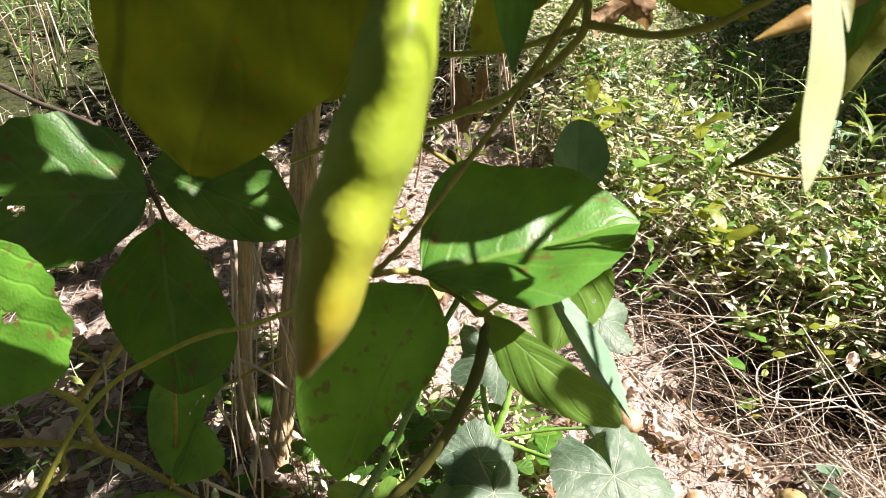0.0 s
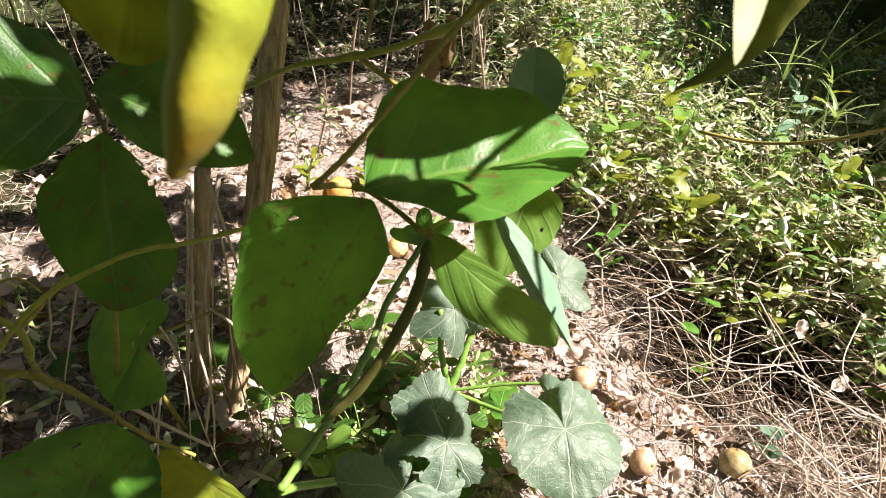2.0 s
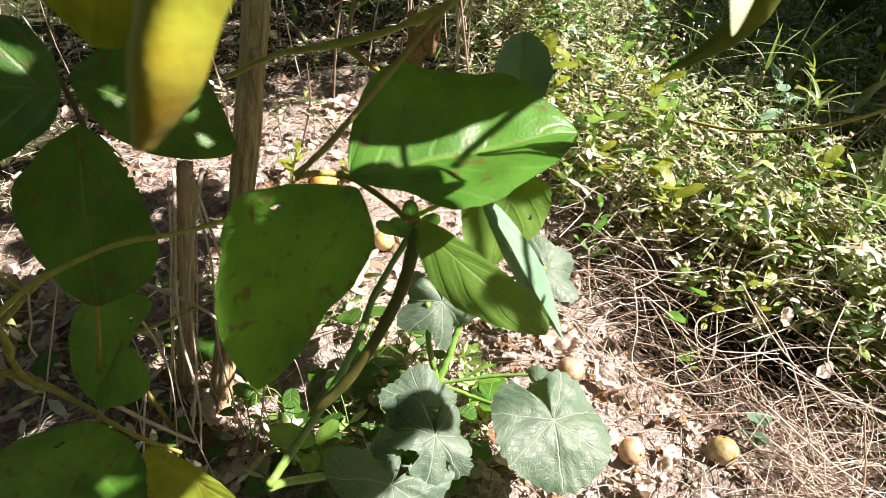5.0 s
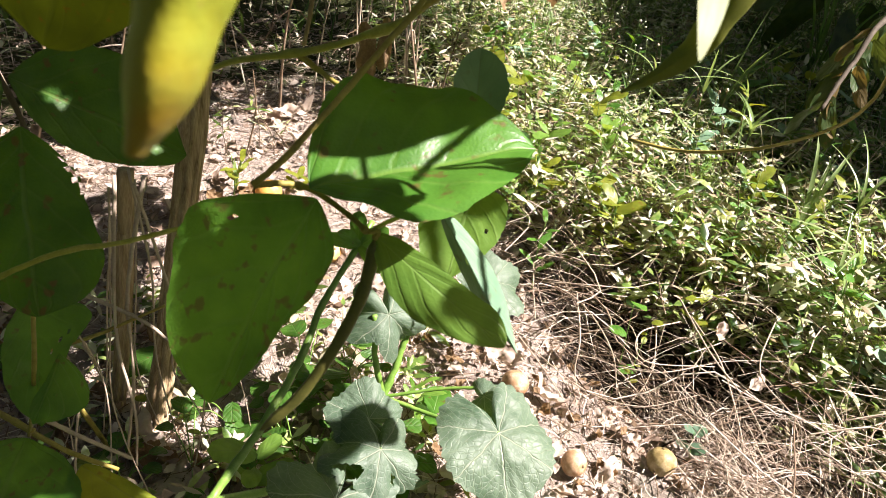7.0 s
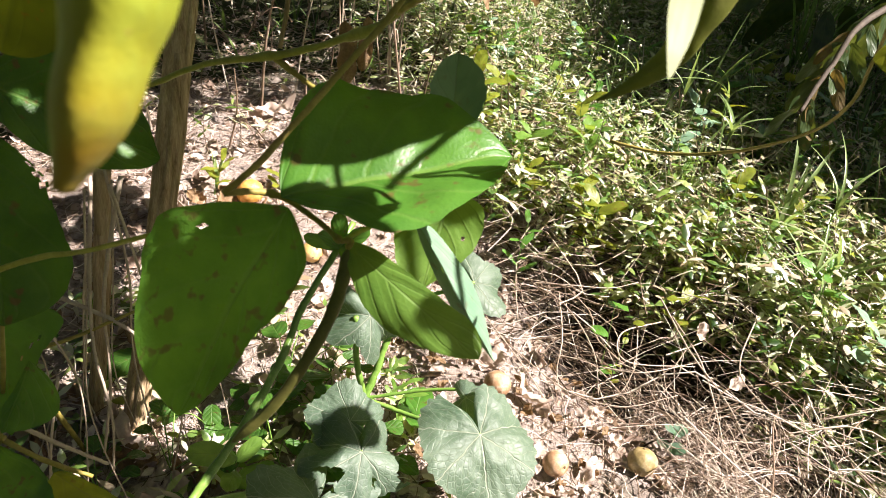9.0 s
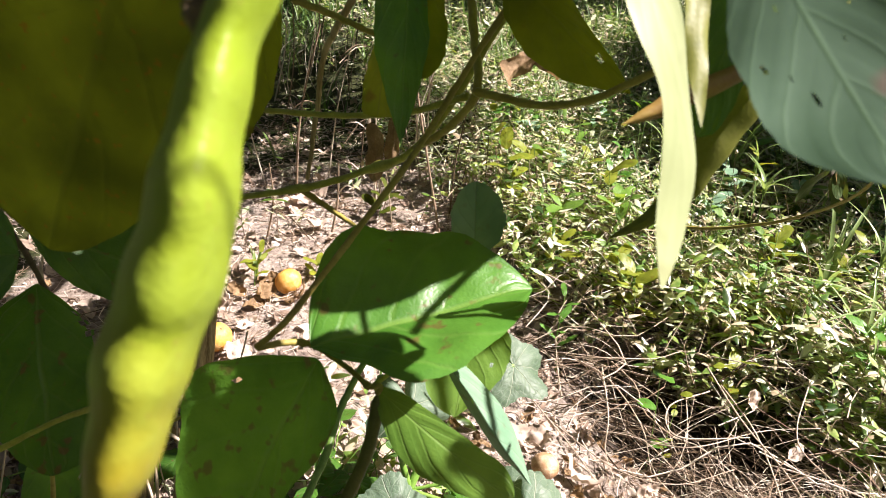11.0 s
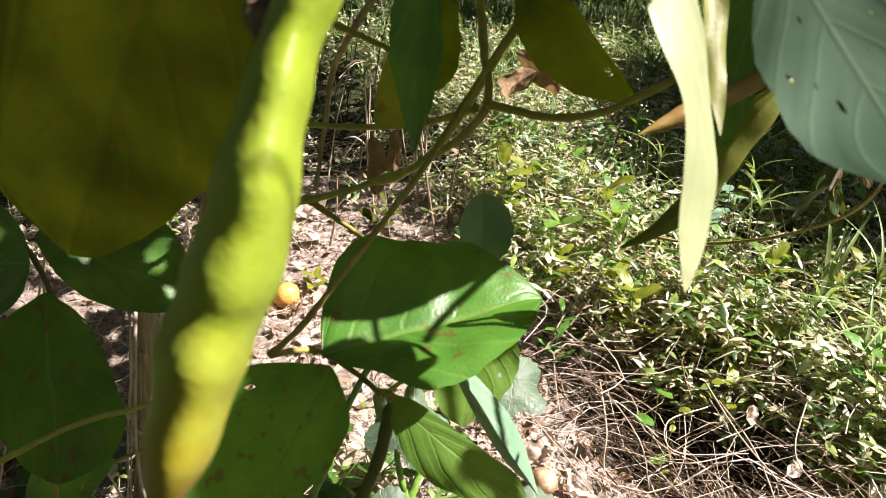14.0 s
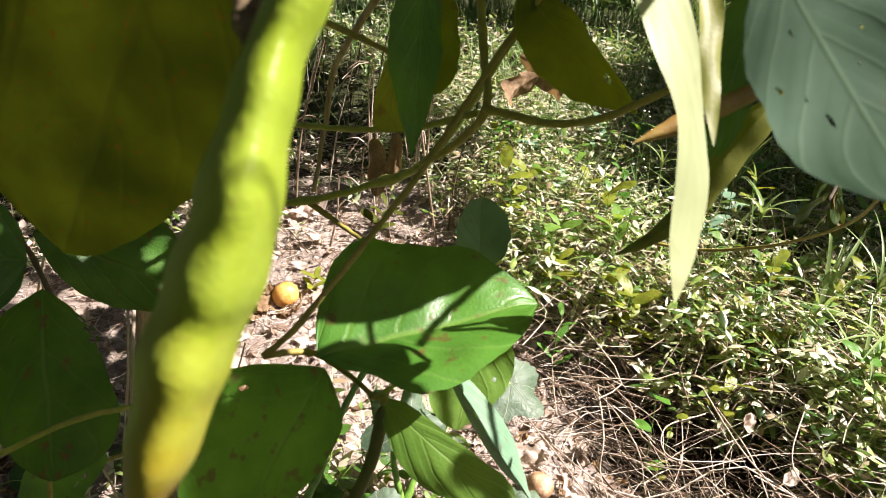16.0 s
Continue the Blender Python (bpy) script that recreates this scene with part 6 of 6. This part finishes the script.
for k, (pa, pb, pc, pd, r) in enumerate((
        ((0.763, 1.118, 0.100), (0.632, 1.030, 0.140), (0.615, 0.950, 0.140), (0.782, 0.982, 0.100), 0.0026),
        ((0.512, 1.266, 0.080), (0.548, 1.138, 0.120), (0.569, 1.001, 0.120), (0.578, 0.940, 0.060), 0.0026),
        ((0.761, 1.145, 0.140), (0.757, 0.986, 0.140), (0.805, 0.878, 0.100), (0.822, 0.768, 0.060), 0.0032),
        ((0.772, 1.101, 0.130), (0.776, 0.966, 0.130), (0.777, 0.859, 0.090), (0.763, 0.752, 0.050), 0.0028),
        ((0.507, 1.252, 0.090), (0.580, 1.208, 0.120), (0.670, 1.204, 0.120), (0.746, 1.230, 0.120), 0.0024),
        ((0.435, 1.099, 0.040), (0.514, 0.953, 0.060), (0.603, 0.893, 0.080), (0.713, 0.904, 0.100), 0.0022),
        ((0.569, 1.228, 0.080), (0.525, 1.054, 0.100), (0.509, 0.998, 0.060), (0.512, 0.928, 0.040), 0.0028),
        ((0.941, 1.075, 0.160), (0.836, 0.927, 0.140), (0.880, 0.824, 0.100), (0.802, 0.710, 0.060), 0.0024),
        ((0.397, 1.176, 0.050), (0.440, 1.028, 0.060), (0.470, 0.947, 0.050), (0.491, 0.881, 0.030), 0.0024),
        ((0.584, 0.986, 0.090), (0.653, 0.942, 0.120), (0.797, 0.977, 0.120), (0.901, 0.960, 0.140), 0.0022))):
    tagged(dry_stem([pa, pb, pc, pd], 0.6 * r, "long pale dry vine stem on top of the heap", seed=800 + k), group="dry vine stems")

dead = (((0.799, 1.031, 0.120), 0.05), ((0.385, 1.068, 0.020), 0.09), ((-0.132, 2.186, 0.020), 0.15), ((-0.191, 2.241, 0.020), 0.12), ((0.442, 0.946, 0.020), 0.08), ((0.527, 0.788, 0.020), 0.09), ((0.675, 0.780, 0.030), 0.07), ((0.088, 0.886, 0.020), 0.10), ((0.047, 0.925, 0.020), 0.08), ((-0.196, 0.765, 0.040), 0.11), ((0.829, 0.912, 0.110), 0.06), ((0.138, 1.469, 0.010), 0.10), ((-0.757, 1.205, 0.020), 0.20), ((-0.778, 1.075, 0.020), 0.18), ((-0.611, 1.003, 0.020), 0.16), ((-0.624, 0.786, 0.020), 0.13), ((-0.609, 1.137, 0.020), 0.14), ((-0.195, 2.166, 0.020), 0.12), ((-0.094, 2.005, 0.020), 0.10))
for k, (pt, size) in enumerate(dead):
    one = Heap()
    dead_leaf(one, pt[0], pt[1], size, random.Random(900 + k), 0.03, 14, 6)
    if pt[2] > 0.06:
        one.v = [v + Vector((0, 0, pt[2] - ground_z(pt[0], pt[1]))) for v in one.v]
    tagged(one.make("dead_leaf", M_LITTER, "large curled tan dead leaf", "dead leaf", kind=""), group="larger dead leaves")


def wildflower(foot, tip, seed):
    """A thin pale stalk with a small white button flower on top and one or two on side twigs."""
    rnd = random.Random(seed)
    th = tagged(empty("wildflower", foot), "thin pale stalk with small white button flowers above the weeds", "wildflower", group="wildflowers")
    foot, tip = Vector(foot), Vector(tip)
    ps = spline([foot, foot.lerp(tip, 0.5) + Vector((rnd.uniform(-0.012, 0.012), rnd.uniform(-0.012, 0.012), 0)), tip], 10)
    v, f = tube_geo(ps, [0.0011 - 0.00005 * i for i in range(10)], 5)
    mesh_part("stalk", v, f, M_GRASS_PALE, th)
    heads = [tip]
    for k in range(rnd.randint(0, 2)):
        a = ps[rnd.randint(4, 8)]
        b2 = a + Vector((rnd.uniform(-0.03, 0.03), rnd.uniform(-0.03, 0.03), rnd.uniform(0.015, 0.04)))
        v, f = tube_geo([a, a.lerp(b2, 0.5) + Vector((0, 0, 0.003)), b2], [0.0007] * 3, 4)
        mesh_part("twig", v, f, M_GRASS_PALE, th)
        heads.append(b2)
    for c in heads:
        r = rnd.uniform(0.0028, 0.0048)
        v, f = tube_geo([c + Vector((0, 0, q * r)) for q in (-0.7, -0.3, 0.3, 0.7, 0.85)], [r * q for q in (0.45, 0.9, 1.0, 0.7, 0.2)], 9, 0.25, rnd)
        mesh_part("flower_head", v, f, M_BUTTON, th)


rfl = random.Random(57)
made = 0
while made < 60:
    x, y = rfl.uniform(0.55, 1.75), rfl.uniform(1.05, 2.9)
    if bank(x, y) < 0.5:
        continue
    z = ground_z(x, y)
    wildflower((x, y, z - 0.01), (x + rfl.uniform(-0.07, 0.07), y + rfl.uniform(-0.05, 0.05), z + rfl.uniform(0.2, 0.36)), 2000 + made * 3)
    made += 1

# large brown leaves matted on the shaded soil round the stakes
rlf = random.Random(83)
for k in range(55):
    one = Heap()
    x, y = rlf.uniform(-0.8, -0.12), rlf.uniform(0.72, 1.7)
    dead_leaf(one, x, y, rlf.uniform(0.05, 0.10), rlf, 0.03, 14, 6)
    brown = rlf.random() < 0.6
    tagged(one.make("dead_leaf", M_CRUMPLED if brown else M_LITTER, "large crumpled brown leaf on the shaded soil" if brown else "large crumpled tan leaf on the shaded soil", "dead leaf", kind=""), group="larger dead leaves")

# ---- dead stalks behind the vine ----
dst = Heap()
rd = random.Random(61)
for k in range(130):
    x, y = rd.uniform(-1.7, 0.35), rd.uniform(1.9, 4.2)
    z, h = ground_z(x, y), rd.uniform(0.2, 0.75)
    tp = Vector((x + rd.uniform(-0.2, 0.2) * h, y + rd.uniform(-0.2, 0.2) * h, z + h))
    r = rd.uniform(0.0015, 0.005)
    ps = spline([(x, y, z - 0.01), ((x + tp.x) / 2 + rd.uniform(-0.03, 0.03), (y + tp.y) / 2, z + h * 0.5), tp], 8)
    v, f = tube_geo(ps, [r * (1 - 0.06 * i) for i in range(8)], 5, caps=False)
    dst.add(v, f)
    for q in range(rd.randint(0, 2)):
        a = ps[rd.randint(3, 7)]
        e = a + Vector((rd.uniform(-0.12, 0.12), rd.uniform(-0.12, 0.12), rd.uniform(-0.12, 0.08)))
        v, f = tube_geo(spline([a, a.lerp(e, 0.5) + Vector((0, 0, 0.02)), e], 5), [r * 0.5] * 5, 4, caps=False)
        dst.add(v, f)
dst.make("dead_stalks", M_STRAW, "upright dead brown stalks behind the bed", "dry stalks")
# hanging withered leaves on the stalks
for k, (pt, tp, w) in enumerate((((0.056, 0.963, 0.713), (0.061, 0.929, 0.640), 0.014), ((0.088, 0.992, 0.713), (0.082, 0.961, 0.648), 0.011), ((0.611, 2.650, 0.50), (0.74, 2.46, 0.40), 0.05), ((0.685, 2.599, 0.44), (0.56, 2.50, 0.36), 0.045))):
    a, b2 = Vector(pt), Vector(tp)
    sd = (b2 - a).cross(Vector((0.3, 1, 0.2))).normalized()
    m2 = a.lerp(b2, 0.45)
    th = leaf(a, b2, m2 - sd * w + Vector((0, 0.5 * w, 0)), m2 + sd * w + Vector((0, 0.8 * w, 0)), M_CRUMPLED, None, "withered_leaf", m=0.5, blunt=1.0, seed=k + 950, bend=0.2, wave=0.14, ripple=0.02, midrib=False)
    tagged(th, "crumpled brown withered leaf hanging among the stalks", "dead leaf")
# broad dark leaves in the shade behind the grass
broad = tagged(empty("broadleaf_plant", (1.964, 2.708, 0.096)), "dark broad-leaved plant in the shade behind the grass", "plant")
rb = random.Random(71)
root = Vector((1.964, 2.708, 0.096))
root.z = ground_z(root.x, root.y)
for k in range(11):
    a = rb.uniform(0, 6.28)
    q = root + Vector((0.35 * math.cos(a) * rb.random(), 0.25 * math.sin(a) * rb.random(), rb.uniform(0.35, 0.75)))
    stem("stalk", [root, root.lerp(q, 0.5) + Vector((0, 0, 0.08)), q], 0.006, 0.003, M_STALK, broad, seed=960 + k)
    dd = Vector((math.cos(a) * 0.6, math.sin(a) * 0.4, -0.7)).normalized()
    sd = dd.cross(Vector((0.2, 1, 0.1))).normalized()
    L = rb.uniform(0.22, 0.34)
    leaf(q, q + dd * L, q + dd * L * 0.45 - sd * L * 0.17, q + dd * L * 0.45 + sd * L * 0.17, M_SHRUB, broad, m=0.45, seed=k + 980, nu=16, nv=5, bend=0.06)

# ---- separate weeds along the near edge of the bank, and loose vine stems on the heap ----
re_ = random.Random(91)
kinds = ((M_LEAF, "dark green weed at the edge of the dry heap", 0.2), (M_SPROUT, "fresh green weed in the sun on the bank", 0.2), (M_LEAF_YELLOW, "yellowing weed in the sun on the bank", 0.24), (M_LEAF_DULL, "dull grey-green weed on the bank", 0.26))
made = 0
while made < 95:
    x, y = re_.uniform(0.45, 1.7), re_.uniform(0.8, 2.7)
    b0 = bank(x, y)
    if b0 < 0.25:
        continue
    z = ground_z(x, y)
    h = re_.uniform(0.10, 0.24)
    m0, lab, wd = re_.choice(kinds)
    sprout((x, y, z - 0.01), (x + re_.uniform(-0.06, 0.06), y + re_.uniform(-0.06, 0.06), z + h), re_.randint(6, 9), re_.uniform(0.04, 0.08), m0, lab, 1000 + made * 11, wd)
    made += 1
made = 0
while made < 24:
    x, y = re_.uniform(0.5, 1.25), re_.uniform(0.7, 1.5)
    if heap(x, y) < 0.5:
        continue
    a, L = re_.uniform(-1.3, 0.1), re_.uniform(0.18, 0.45)
    d = Vector((math.cos(a), math.sin(a), 0))
    s2 = Vector((-d.y, d.x, 0))
    pts = []
    for q in (-0.5, -0.17, 0.17, 0.5):
        p = Vector((x, y, 0)) + d * (q * L) + s2 * re_.uniform(-0.08, 0.08) * L
        p.z = ground_z(p.x, p.y) + (0.015 if abs(q) > 0.4 else re_.uniform(0.04, 0.13))
        pts.append(p)
    tagged(dry_stem(pts, re_.uniform(0.0008, 0.0016), "long pale dry vine stem on top of the heap", seed=1600 + made), group="dry vine stems")
    made += 1
